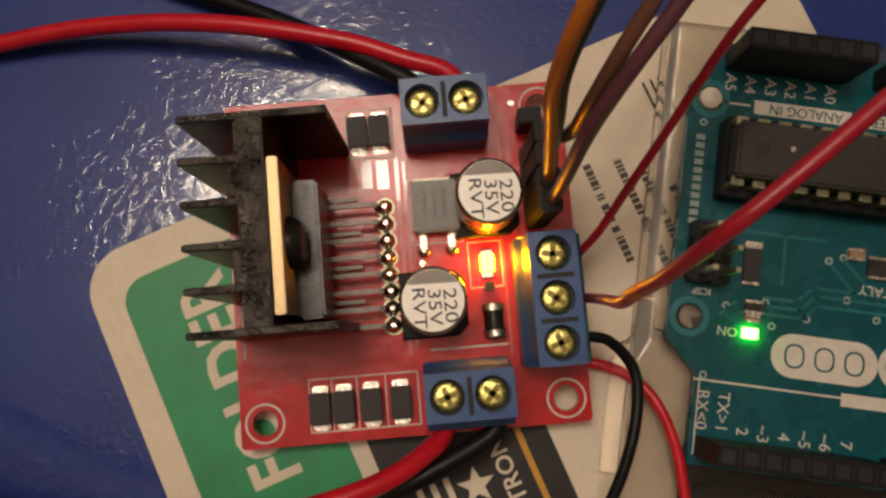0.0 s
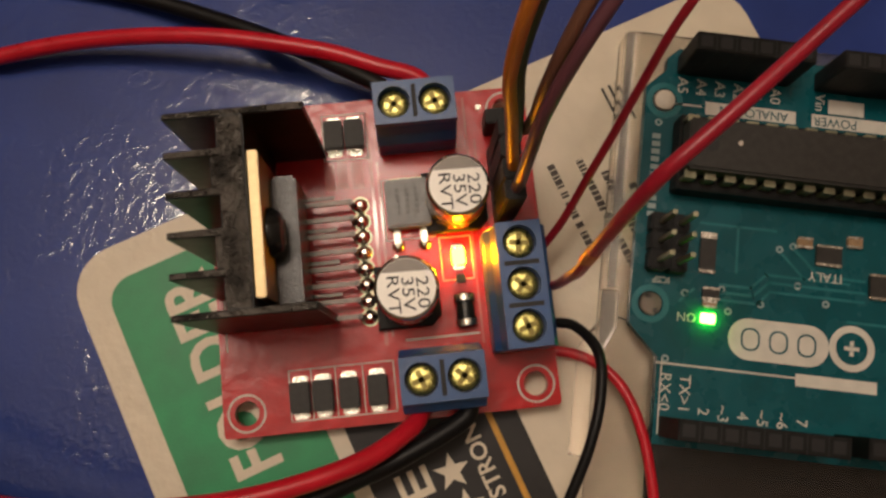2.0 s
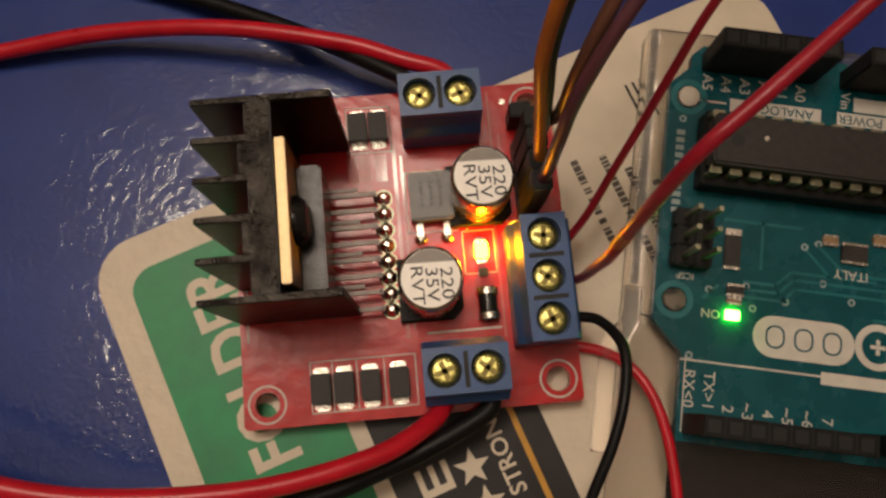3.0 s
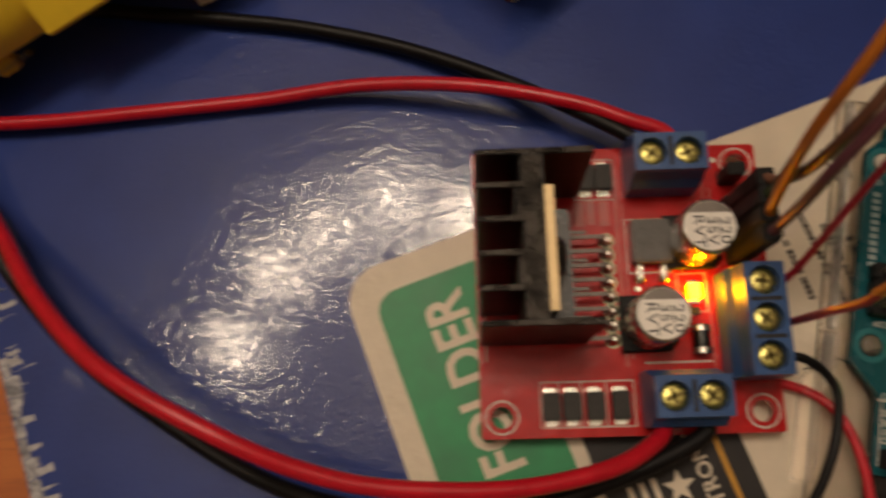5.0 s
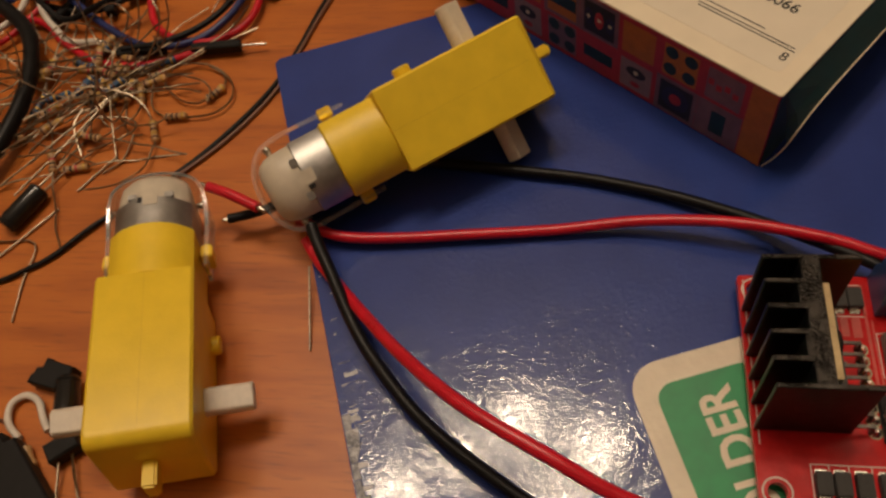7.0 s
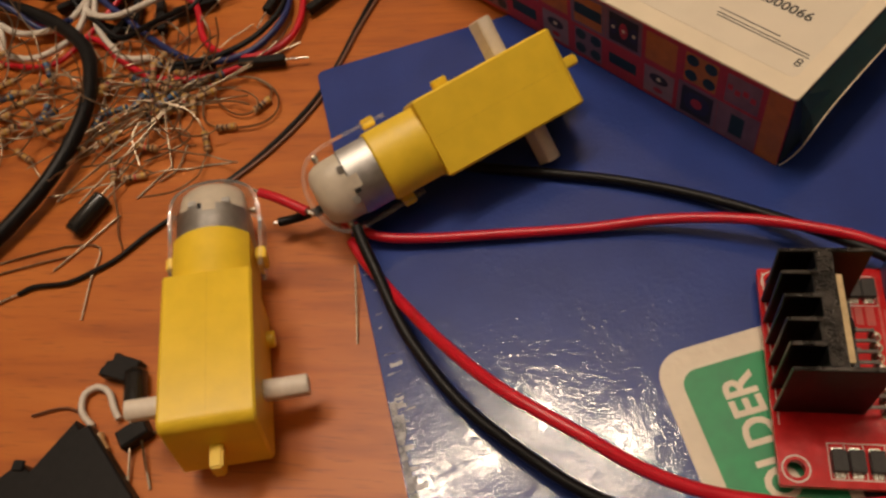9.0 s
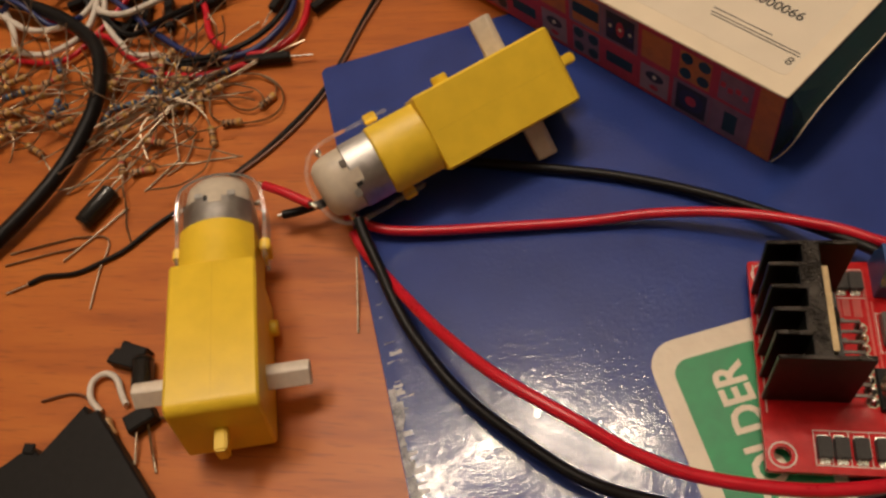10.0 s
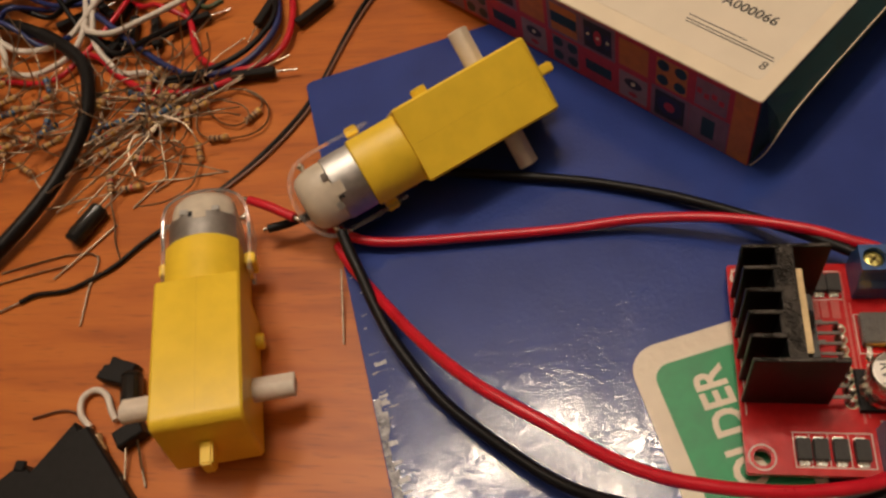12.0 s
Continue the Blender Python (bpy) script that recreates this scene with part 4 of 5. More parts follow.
# ---- retail box ----
def retail_box():
    W, L, H = 84, 112, 22.0
    b = thing("cardboard_box", "small cream cardboard box with patterned side and dark teal end", "box", 7.4, 70.6, 2.05, 0, 0, 50.5)
    # local x runs along the dark end, local y along the patterned side
    part("lid", prism(rounded(0, 0, W, L, 0.8, 3), H - 0.6, H, bevel=0.15), CARD, b)
    part("base", box(0.3, 0.3, 0, W - 0.3, L - 0.3, 0.6), CARD, b)
    part("patterned_side", box(0.0, 0.3, 0.2, 0.6, L - 0.3, H - 0.6), PRINT_RED, b, "red side printed with small square pictures")
    part("back_side", box(W - 0.6, 0.3, 0.2, W, L - 0.3, H - 0.6), PRINT_RED, b)
    part("dark_end", box(0.6, 0.0, 0.3, W - 0.6, 0.5, H - 0.6), TEAL_CARD, b, "dark teal end panel")
    part("far_end", box(0.6, L - 0.5, 0.3, W - 0.6, L, H - 0.6), TEAL_CARD, b)
    flap = tube([(0.3, -0.3, 0.5), (0.9, -1.8, 3.5), (1.7, -3.2, 8), (3.4, -3.9, 12.5), (10, -4.1, 15.6), (30, -4.1, 16.6), (84, -4.0, 17.0)], 0.15, 6, 5)
    part("flap_edge", flap, CARD, b, "pale folded flap edge")
    # the end flap bulges out under the pale edge
    own = bmesh.new()
    rows = [[own.verts.new((px, -0.2 + py * k, pz * k + (H - 1.0) * (1 - k) if k < 1 else pz)) for k in (0, 0.55, 1)] for px, py, pz in ((1.7, -3.0, 8), (3.4, -3.7, 12.4), (10, -3.9, 15.5), (30, -3.9, 16.5), (W, -3.8, 16.9))]
    for p, q in zip(rows, rows[1:]):
        for j in range(2):
            own.faces.new((p[j], p[j + 1], q[j + 1], q[j]))
    part("end_flap", own, TEAL_CARD, b, "dark teal end flap")
    # printed squares, two rows, each with a small motif: (ground, border, motif) from the dark end on
    part("plain_corner", box(-0.03, 0.4, 0.3, 0.0, 5.8, H - 0.8), PRINT_ORANGE, b)
    side = 10.4
    top = ((PRINT_PLUM, PRINT_RED, "zigzag"), (PRINT_ORANGE, PRINT_RED, "dots"), (PRINT_ORANGE, PRINT_RED, "plain"), (PRINT_DARK, PRINT_PLUM, "ovals"), (PRINT_ORANGE, PRINT_PLUM, "bar"))
    low = ((PRINT_PLUM, PRINT_PLUM, "upright"), (PRINT_DARK, PRINT_PLUM, "disc"), (PRINT_LILAC, PRINT_RED, "eye"), (PRINT_RED, PRINT_RED, "bar"), (PRINT_PLUM, PRINT_RED, "dots"))
    for i in range(10):
        for k, row in enumerate((low, top)):
            y, z = 6.0 + i * side, 0.4 + k * side
            ground, border, motif = row[(i + (2 if i > 4 else 0)) % 5]
            part("printed_border", box(-0.03, y + 0.05, z, 0.0, y + side - 0.05, z + side - 0.05), border, b)
            sq = part("printed_square", box(-0.05, y + 1.1, z + 0.9, -0.01, y + side - 1.1, z + side - 1.0), ground, b)
            c, h = y + side / 2, z + side / 2

            def disc(r, at, hi, mat, tall=1.0):
                own = lathe([(r, -hi), (r, -0.03)], 16, "x")
                for v in own.verts:
                    v.co.z *= tall
                    v.co.y += at[0]
                    v.co.z += at[1]
                part("motif", own, mat, sq)
            if motif == "dots":
                for u in (-2.3, 2.3):
                    for v in (-2.3, 2.3):
                        disc(1.6, (c + u, h + v), 0.08, TEAL_CARD)
            elif motif == "bar":
                part("motif", box(-0.08, c - 4.0, h - 1.7, -0.03, c + 4.0, h + 1.7), TEAL_CARD, sq)
            elif motif == "upright":
                part("motif", box(-0.08, c - 1.7, h - 3.2, -0.03, c + 1.7, h + 3.2), TEAL_CARD, sq)
            elif motif == "disc":
                disc(3.4, (c, h), 0.07, PRINT_INDIGO)
                disc(1.5, (c, h), 0.09, PRINT_RED)
            elif motif == "eye":
                disc(2.6, (c, h + 1.2), 0.07, PRINT_DARK, 0.6)
                disc(0.6, (c, h + 1.2), 0.09, CARD)
                disc(1.3, (c, h - 2.4), 0.07, PRINT_RED, 0.6)
            elif motif == "ovals":
                for n, u in enumerate((-2.9, 0, 2.9)):
                    disc(1.2, (c + u, h), 0.07, PRINT_INDIGO if n != 1 else PRINT_RED, 2.0)
                    disc(0.5, (c + u, h), 0.09, CARD)
            elif motif == "zigzag":
                for n in range(4):
                    u = c - 3.2 + 1.9 * n
                    part("motif", box(-0.08, u, h - 1.2 + 0.9 * (n % 2), -0.03, u + 1.3, h + 0.4 + 0.9 * (n % 2)), PRINT_RED, sq)
    # label on the lid
    part("lid_label", prism(rounded(4.5, 3.5, 66, 60, 1.5), H, H + 0.06), LABEL, b, "glossy pale label")
    lettering("A000066", 2.7, 20.3, 16.2, H + 0.09, -90, INK, b, bold=0.05)
    for x, y0, y1 in ((10.4, 4.2, 26), (11.2, 4.6, 26.4), (12.4, 12, 26.6), (27.5, 32, 52)):
        part("ruled_line", box(x, y0, H + 0.06, x + 0.28, y1, H + 0.08), INK, b)
    lettering("8", 2.4, 8.4, 5.2, H + 0.09, -90, INK, b)
    for y in (40, 41.4, 42.6, 43.6, 45.0, 46):
        part("printed_bar", box(14, y, H + 0.06, 22, y + 0.7, H + 0.08), INK, b)


LABEL = material("glossy_label", (0.76, 0.68, 0.54), 0.35, vary=0.03, size=8, bump=0.03, coat=0.3)


PURPLE_WIRE = material("purple_brown_wire_insulation", (0.13, 0.045, 0.06), 0.4, vary=0.1, size=3)


# ---- wires ----
def wire(name, label, pts, r, mat, bare=(0, 0), category="wire", group=""):
    w = thing(name, label, category, *[round(c, 1) for c in pts[0]], group=group)
    o = Vector(pts[0])
    pts = [Vector(p) - Vector([round(c, 1) for c in o]) for p in pts]
    part("insulation", tube(pts, r, 12, 8), mat, w, "", 60)
    for end, n in ((0, bare[0]), (-1, bare[1])):
        if n:
            a, b = pts[end], pts[1 if end == 0 else -2]
            way = (a - b).normalized()
            part("bare_end", tube([a - way * 0.2, a + way * n * 0.5, a + way * n], r * 0.5, 8, 2), TIN, w, "", 60)
    return w


def motor_wires():
    wire("motor_wire", "red insulated wire from motor to screw terminal", [(30.4, 41.8, 8.6), (28.6, 44.4, 9.2), (23.6, 46.3, 9.4), (15.6, 49.5, 9.2), (0, 53.4, 8), (-17, 55.2, 5.6), (-34, 54, 4), (-52, 52.6, 4.2), (-68, 51.5, 4.4), (-79, 51.6, 5), (-88, 55, 6)], 1.15, RED_WIRE, group="motor wires")
    wire("motor_wire", "black insulated wire running under the tilted motor", [(25.3, 42.2, 9), (21.8, 45, 9), (7.6, 54, 6), (-9, 61.8, 4), (-26, 66.6, 3.6), (-40, 68.8, 3.6), (-54, 70.5, 3.6), (-66, 72, 3.8)], 1.15, BLACK_WIRE, group="motor wires")
    wire("motor_wire", "red insulated wire looping up in front of the board", [(25.4, 1.6, 9), (23.2, -0.9, 11.6), (16.3, -4.1, 15), (3.5, -6.2, 17.5), (-12, -5.6, 19.5), (-23, -3.0, 21.5), (-34, 2, 24), (-48, 10, 23), (-60, 20.6, 17.5), (-69.5, 31.2, 10.5), (-76, 38.6, 6.5), (-82.2, 45.6, 4.4), (-86, 51, 4.2)], 1.2, RED_WIRE, group="motor wires")
    wire("motor_wire", "black insulated wire soldered to the tilted motor", [(31, 1.6, 9), (30, -0.4, 9.4), (22.8, -3.8, 10), (15.9, -6.2, 10.6), (9.6, -8.0, 11.5), (-5, -10, 12), (-20, -8, 11), (-32, -4, 7.5), (-44, 3, 6.5), (-57, 12.4, 6.5), (-67, 23.2, 7.5), (-72.4, 31, 8.6), (-77.3, 39.9, 9.6), (-81, 46.5, 11), (-82.6, 50, 12)], 1.25, BLACK_WIRE, group="motor wires")
    wire("short_wire", "short red wire between the two motors", [(-107.5, 60.0, 11), (-103, 58.3, 11.2), (-99.9, 57, 11), (-95.4, 55.0, 10.6)], 1.15, RED_WIRE, (2, 2))
    wire("short_wire", "short black wire end beside the motors", [(-103.6, 55, 6), (-99, 56.3, 6), (-93, 58.4, 6.6)], 1.1, BLACK_WIRE, (1.2, 0))


def jumper_leads():
    wire("supply_wire", "crimson wire rising from the screw terminal", [(42.4, 20, 10), (44.5, 22.3, 14), (47, 26, 19), (49.7, 30, 24.5), (52, 33.6, 30), (54.2, 37, 36), (58, 41, 40), (66, 49, 45), (80, 62, 52)], 0.5, MAROON_WIRE)
    w = wire("supply_wire", "crimson wire standing up from the screw terminal and bending over", [(42.4, 14.9, 9.5), (43.0, 14.6, 14), (42.0, 13.9, 26), (41.0, 13.2, 37), (41.1, 13.8, 43), (41.0, 14.3, 51), (42.6, 16.2, 59), (46.8, 19.2, 61), (52.6, 23.4, 62), (57.0, 26.6, 63), (66, 33, 64.5), (84, 46, 66)], 0.58, MAROON_WIRE)
    # amber light falling on this wire, put into its colour as an orange sleeve
    part("sleeve", tube([(-1.38, -1.35, 30.6), (-1.32, -1.15, 32.6), (-1.3, -1.0, 34.6)], 0.66, 12, 5), ORANGE_WIRE, w, "amber glow coloured onto the wire", 60)
    wire("ground_wire", "black wire curving down from the screw terminal", [(42.2, 10.4, 9.5), (45, 9.5, 11), (46.8, 6, 14), (46.2, 1, 15), (44, -5, 15), (39.6, -14, 13), (36, -26, 9), (33, -40, 4)], 0.66, BLACK_WIRE)
    wire("signal_wire", "thin red wire lying beside the clear holder", [(42.5, 7.2, 3.2), (46.5, 6, 3.6), (49.8, 3.4, 5), (52.0, -1, 5.8), (53.0, -8, 6.2), (52.4, -18, 6.2), (48.5, -34, 6)], 0.7, RED_WIRE)
    for name, label, mat, y, x, path in (
            ("jumper_lead", "orange jumper lead plugged onto the board and rising", ORANGE_WIRE, 27.7, 38.25, [(38.0, 28.5, 24), (37.2, 30, 32), (36.2, 31.5, 43), (38.5, 36, 54), (46, 48, 66), (58, 66, 76)]),
            ("jumper_lead", "dark green jumper lead plugged onto the board and rising", GREEN_WIRE, 30.3, 38.25, [(38.6, 30.6, 24), (38.0, 31.4, 32), (37.4, 33, 43), (40.5, 38, 54), (49, 50, 65), (62, 67, 74)]),
            ("jumper_lead", "purple-brown jumper lead plugged onto the board and rising", PURPLE_WIRE, 25.2, 38.25, [(38.6, 25.6, 24), (38.7, 26.4, 32), (39.6, 28.4, 40), (43.5, 33, 48), (53, 43, 55), (72, 58, 62)]),
            ("jumper_lead", "brown jumper lead plugged onto the board and rising", BROWN_WIRE, 32.8, 38.25, [(39.6, 31.6, 23), (39.9, 30.6, 30), (39.8, 30.6, 40), (43, 35, 49), (52, 46, 57), (70, 62, 63)])):
        w = thing(name, label, "jumper wire", x, y, 8.5, group="jumper leads")
        o = Vector((x, y, 8.5))
        part("insulation", tube([Vector((0, 0, 12.5)), *[Vector(p) - o for p in path]], 0.72, 10, 7), mat, w, "", 60)
        part("plug", box(-1.2, -1.2, 0.1, 1.2, 1.2, 13.2, 0.2), BLACK_PLASTIC, w, "black plug housing")


# ---- loose parts on the table ----
def resistor(label, body, bands, bend, length=6.2, lead=24.0, seed=0):
    """A resistor along local x with wandering leads."""
    rng = random.Random(seed)
    r = thing("resistor", label, "resistor", group="loose resistors")
    k = length / 2
    part("body", lathe([(0.5, -k - 0.2), (1.05, -k + 0.3), (1.05, -k + 1.3), (0.85, -k + 1.7), (0.85, k - 1.7), (1.05, k - 1.3), (1.05, k - 0.3), (0.5, k + 0.2)], 12, "x"), body, r, "", 50)
    for x, mat in zip((-k + 0.8, -0.9, 0.3, k - 0.8), bands):
        q = 1.07 if abs(x) > k - 1.2 else 0.88
        part("band", lathe([(q, x - 0.28), (q, x + 0.28)], 12, "x"), mat, r, "", 50)
    for s in (-1, 1):
        pts = [Vector((s * k, 0, 0))]
        a = 0.0 if s > 0 else math.pi
        n = 6
        for i in range(n):
            a += s * bend * rng.uniform(0.2, 1.8) / n
            pts.append(pts[-1] + Vector((math.cos(a), math.sin(a), rng.uniform(-0.12, 0.16))) * lead / n)
        part("lead", tube(pts, 0.23, 6, 3), LEAD, r, "", 60)
    return r


def resistor_pile():
    rng = random.Random(21)
    tan, gold = [BAND_BROWN, INK, PRINT_RED, BAND_GOLD], [BAND_BROWN, BAND_GOLD, BAND_BROWN, BAND_GOLD]
    kinds = [resistor("tan resistor with colour bands and long straight leads", TAN, tan, 0.1, seed=1),
             resistor("tan resistor with curved wire leads", TAN, gold, 1.4, seed=2),
             resistor("tan resistor with looped wire leads", TAN, tan, 2.8, seed=3, lead=30),
             resistor("blue-grey resistor with bent leads", BLUE_BODY, gold, 0.8, seed=4),
             resistor("tan resistor with sharply bent leads", TAN, gold, 2.0, seed=5, lead=20)]
    # a dense heap that thins out towards the motors
    spots = []
    for i in range(66):
        u = rng.random() ** 0.8
        x = -212 + 76 * u + rng.uniform(-4, 4)
        y = 92 + 6 * u + rng.gauss(0, 10 - 3 * u)
        z = 1.2 + rng.random() * 3.4 * (1 - u) + rng.random() * 1.2
        spots.append((x, y, z, rng.uniform(0, 180) if i % 3 else rng.gauss(28, 14)))
    spots += [(-131, 83, 1.2, 112), (-148, 72, 1.3, 14), (-134, 101, 2.0, 30), (-158, 84, 2.6, 36), (-145, 96, 3.0, 40)]
    for i, (x, y, z, turn) in enumerate(spots):
        src = kinds[rng.choice((0, 0, 1, 1, 2, 3, 4))]
        if i < len(kinds):
            kinds[i].matrix_basis = pose(x * MM, y * MM, z * MM, rng.uniform(-10, 10), rng.uniform(-8, 4), turn)
        else:
            copy_thing(src, pose(x * MM, y * MM, z * MM, rng.uniform(0, 360), rng.uniform(-7, 5), turn))
    # two looped resistors at the edge of the heap
    for label, pts, spot, turn in (
            ("tan resistor on a wide loop of bare lead", [(-135, 98, 2), (-133.4, 90.5, 1.4), (-128, 87.4, 1.2), (-118, 88, 1.2), (-113.6, 92, 1.3), (-114.5, 98, 1.4), (-120, 103, 1.6), (-127, 104.4, 1.6), (-133, 102, 1.8)], (-126.5, 87.4), 6),
            ("tan resistor on a tight loop of bare lead", [(-133, 101, 2), (-131.5, 97, 1.6), (-127, 92.8, 1.4), (-122.5, 91.4, 1.4), (-119.5, 93, 1.3), (-116.4, 96.4, 1.3), (-117, 100.4, 1.3), (-121.6, 103.6, 1.4)], (-118, 94.6), 50)):
        r = thing("resistor", label, "resistor", spot[0], spot[1], 0, group="loose resistors")
        o = Vector((spot[0], spot[1], 0))
        part("lead", tube([Vector(p) - o for p in pts], 0.26, 6, 6), LEAD, r, "", 60)
        part("body", lathe([(0.5, -2.9), (1.05, -2.4), (1.05, -1.6), (0.85, -1.2), (0.85, 1.2), (1.05, 1.6), (1.05, 2.4), (0.5, 2.9)], 12, "x"), TAN, r, "", 50).matrix_basis = pose(0, 0, 1.35 * MM, 0, 0, turn)
        for u, mat in ((-2.0, BAND_BROWN), (-0.7, INK), (0.5, BAND_BROWN), (2.0, BAND_GOLD)):
            q = 1.07 if abs(u) > 1.5 else 0.88
            part("band", lathe([(q, u - 0.28), (q, u + 0.28)], 12, "x"), mat, r, "", 50).matrix_basis = pose(0, 0, 1.35 * MM, 0, 0, turn)
    # cut leads lying about, and long straight ones fanned over the heap
    for pts in (((-149, 61, 0.5), (-156, 52, 0.6), (-162, 45, 0.5)), ((-161, 52, 0.5), (-151.5, 51.5, 0.6), (-151, 42, 0.5), (-150, 32, 0.4)),
                ((-178, 43.6, 0.5), (-167, 47, 0.5), (-159, 49, 0.5)), ((-178, 47, 0.4), (-168, 50, 0.5), (-161, 52, 0.4)), ((-161, 64, 1.5), (-150, 80, 3.4), (-142, 94, 4)),
                ((-160, 73, 2), (-148, 86, 4), (-138, 97, 3.6)), ((-153, 74, 1), (-144, 94, 4)), ((-168, 65, 1), (-156, 77, 3), (-143, 92, 4.4)), ((-170, 76, 4), (-156, 86, 5), (-138, 97, 4)),
                ((-164, 84, 5), (-150, 96, 4)), ((-141, 71, 0.6), (-137, 75, 0.6), (-136, 82, 1.2)), ((-131, 64.5, 0.5), (-127, 67, 0.5), (-121, 68, 0.5)), ((-146, 66, 0.5), (-139, 76, 0.5)),
                ((-133, 104, 5), (-138, 112, 4)), ((-144, 92, 4), (-141.5, 84, 3), (-138.6, 75, 0.6)), ((-176, 104, 5), (-163, 103, 5), (-152, 106, 4)), ((-196, 98, 6), (-184, 92, 6), (-178, 84, 5)),
                ((-150, 88, 4), (-151, 83, 3.4), (-148, 76, 1)), ((-147, 77, 1.2), (-140, 80, 1.6), (-136, 84, 1.4), (-139, 87, 1.6), (-147, 86, 3))):
        w = thing("wire_offcut", "bare metal lead offcut lying on the table", "wire", *pts[0], group="lead offcuts")
        part("lead", tube([Vector(p) - Vector(pts[0]) for p in pts], 0.26, 6, 4), LEAD, w, "", 60)


def electrolytic(label, x, y, z, turn, length=11.5, r=2.7):
    c = thing("electrolytic_capacitor", label, "capacitor", x, y, z, 0, 0, turn)
    part("sleeve", lathe([(r * 0.8, -length / 2), (r, -length / 2 + 0.5), (r, length / 2 - 1.6), (r * 0.9, length / 2 - 1.2), (r, length / 2 - 0.8), (r * 0.8, length / 2)], 22, "x"), BLACK_GLASS, c, "glossy black sleeve", 40)
    for s in (-1, 1):
        part("lead", tube([(-length / 2, s * 1.0, 0), (-length / 2 - 8, s * 1.4, -0.6), (-length / 2 - 17, s * 2.4, -r + 0.5)], 0.28, 6, 4), LEAD, c, "", 60)
    return c


def loose_bits():
    electrolytic("glossy black electrolytic capacitor on the table", -156.5, 60, 2.5, -116.6, 11.6, 2.45)
    electrolytic("small black electrolytic capacitor beside a motor", -129.5, 14.5, 2.6, 106, 9.5, 2.5)
    # small black slide switch
    s = thing("slide_switch", "tiny black plastic jumper block on the table", "jumper block", -134.5, 19.5, 0, 0, 0, -12)
    part("body", prism([(-4.2, -2.8), (4.2, -2.8), (4.2, 2.6), (-2.6, 2.8), (-2.6, 1.0), (-3.8, 0.6), (-3.8, -0.8), (-4.2, -0.9)], 0.05, 3.6, bevel=0.3), BLACK_PLASTIC, s)
    part("lug", box(-3.4, 2.0, 0.2, -1.6, 3.2, 2.6, 0.2), BLACK_PLASTIC, s)
    t = thing("transistor", "small black component with wire legs beside a motor", "transistor", -127.0, 5.2, 0, 0, 0, 38)
    part("body", prism([(-3.4, -2.2), (3.2, -2.2), (3.2, 2.0), (-3.4, 2.0)], 0.3, 4.0, bevel=0.4), BLACK_PLASTIC, t)
    part("leg", tube([(2.6, -1, 1.4), (7, -5.5, 1.0), (11.5, -12, 0.5)], 0.3, 6, 4), LEAD, t, "", 60)
    loop = thing("looped_wire", "white insulated wire bent into a loop with a resistor", "wire", -137, 8, 0)
    part("insulation", tube([(-1.0, -1.4, 1.2), (-4.4, 1.6, 1.4), (-5.2, 5.4, 1.4), (-2.6, 7.4, 1.4), (0.6, 6.2, 1.4), (3.0, 2.6, 1.4), (4.8, 0.4, 1.4)], 0.75, 10, 6), WHITE_WIRE, loop, "", 60)
    part("lead", tube([(-1.0, -1.4, 1.2), (1.5, -3.6, 1.2), (4, -6.5, 1.4), (9, -11.5, 1.0), (13, -17, 0.5), (15, -22, 0.5)], 0.3, 6, 4), LEAD, loop, "", 60)
    part("resistor_body", lathe([(0.5, -2.6), (1.1, -2.2), (1.1, -1.2), (0.9, -0.8), (0.9, 0.8), (1.1, 1.2), (1.1, 2.2), (0.5, 2.6)], 12, "x"), TAN, loop, "tan resistor body", 50).matrix_basis = pose(2.6 * MM, -5.0 * MM, 1.4 * MM, 0, 0, -52)
    part("thin_wire", tube([(-1.4, -1.0, 0.8), (-5, 1.6, 0.7), (-10, 2.6, 0.6), (-17, 0.6, 0.5)], 0.33, 6, 6), BROWN_WIRE, loop, "", 60)
    # black plastic plate with a notched edge
    p = thing("black_plate", "matt black plastic cover with a notched edge", "plastic cover", -140.5, 7.0, 0, 0, 0, 0)
    part("plate", prism([(0, 0), (1.6, -1.8), (3.4, -0.8), (23, -20), (60, -60), (10, -90), (-50, -40), (-14, -13.5), (-11.5, -11.5), (-9.2, -9.6), (-6.8, -11.2)], 0.05, 4.2, bevel=0.4), BLACK_PLASTIC, p)
    part("catch", box(-10.6, -11.4, 4.2, -8.0, -9.2, 5.0, 0.2), BLACK_PLASTIC, p)
    # lead tip standing beside the tilted motor
    w = thing("lead_offcut", "thin dark lead lying beside the folder edge", "wire", -84.5, 45, 0)
    part("lead", tube([(0, 0, 3.5), (1.0, -8, 1.8), (2.4, -17.5, 0.5)], 0.24, 6, 4), LEAD, w, "", 60)


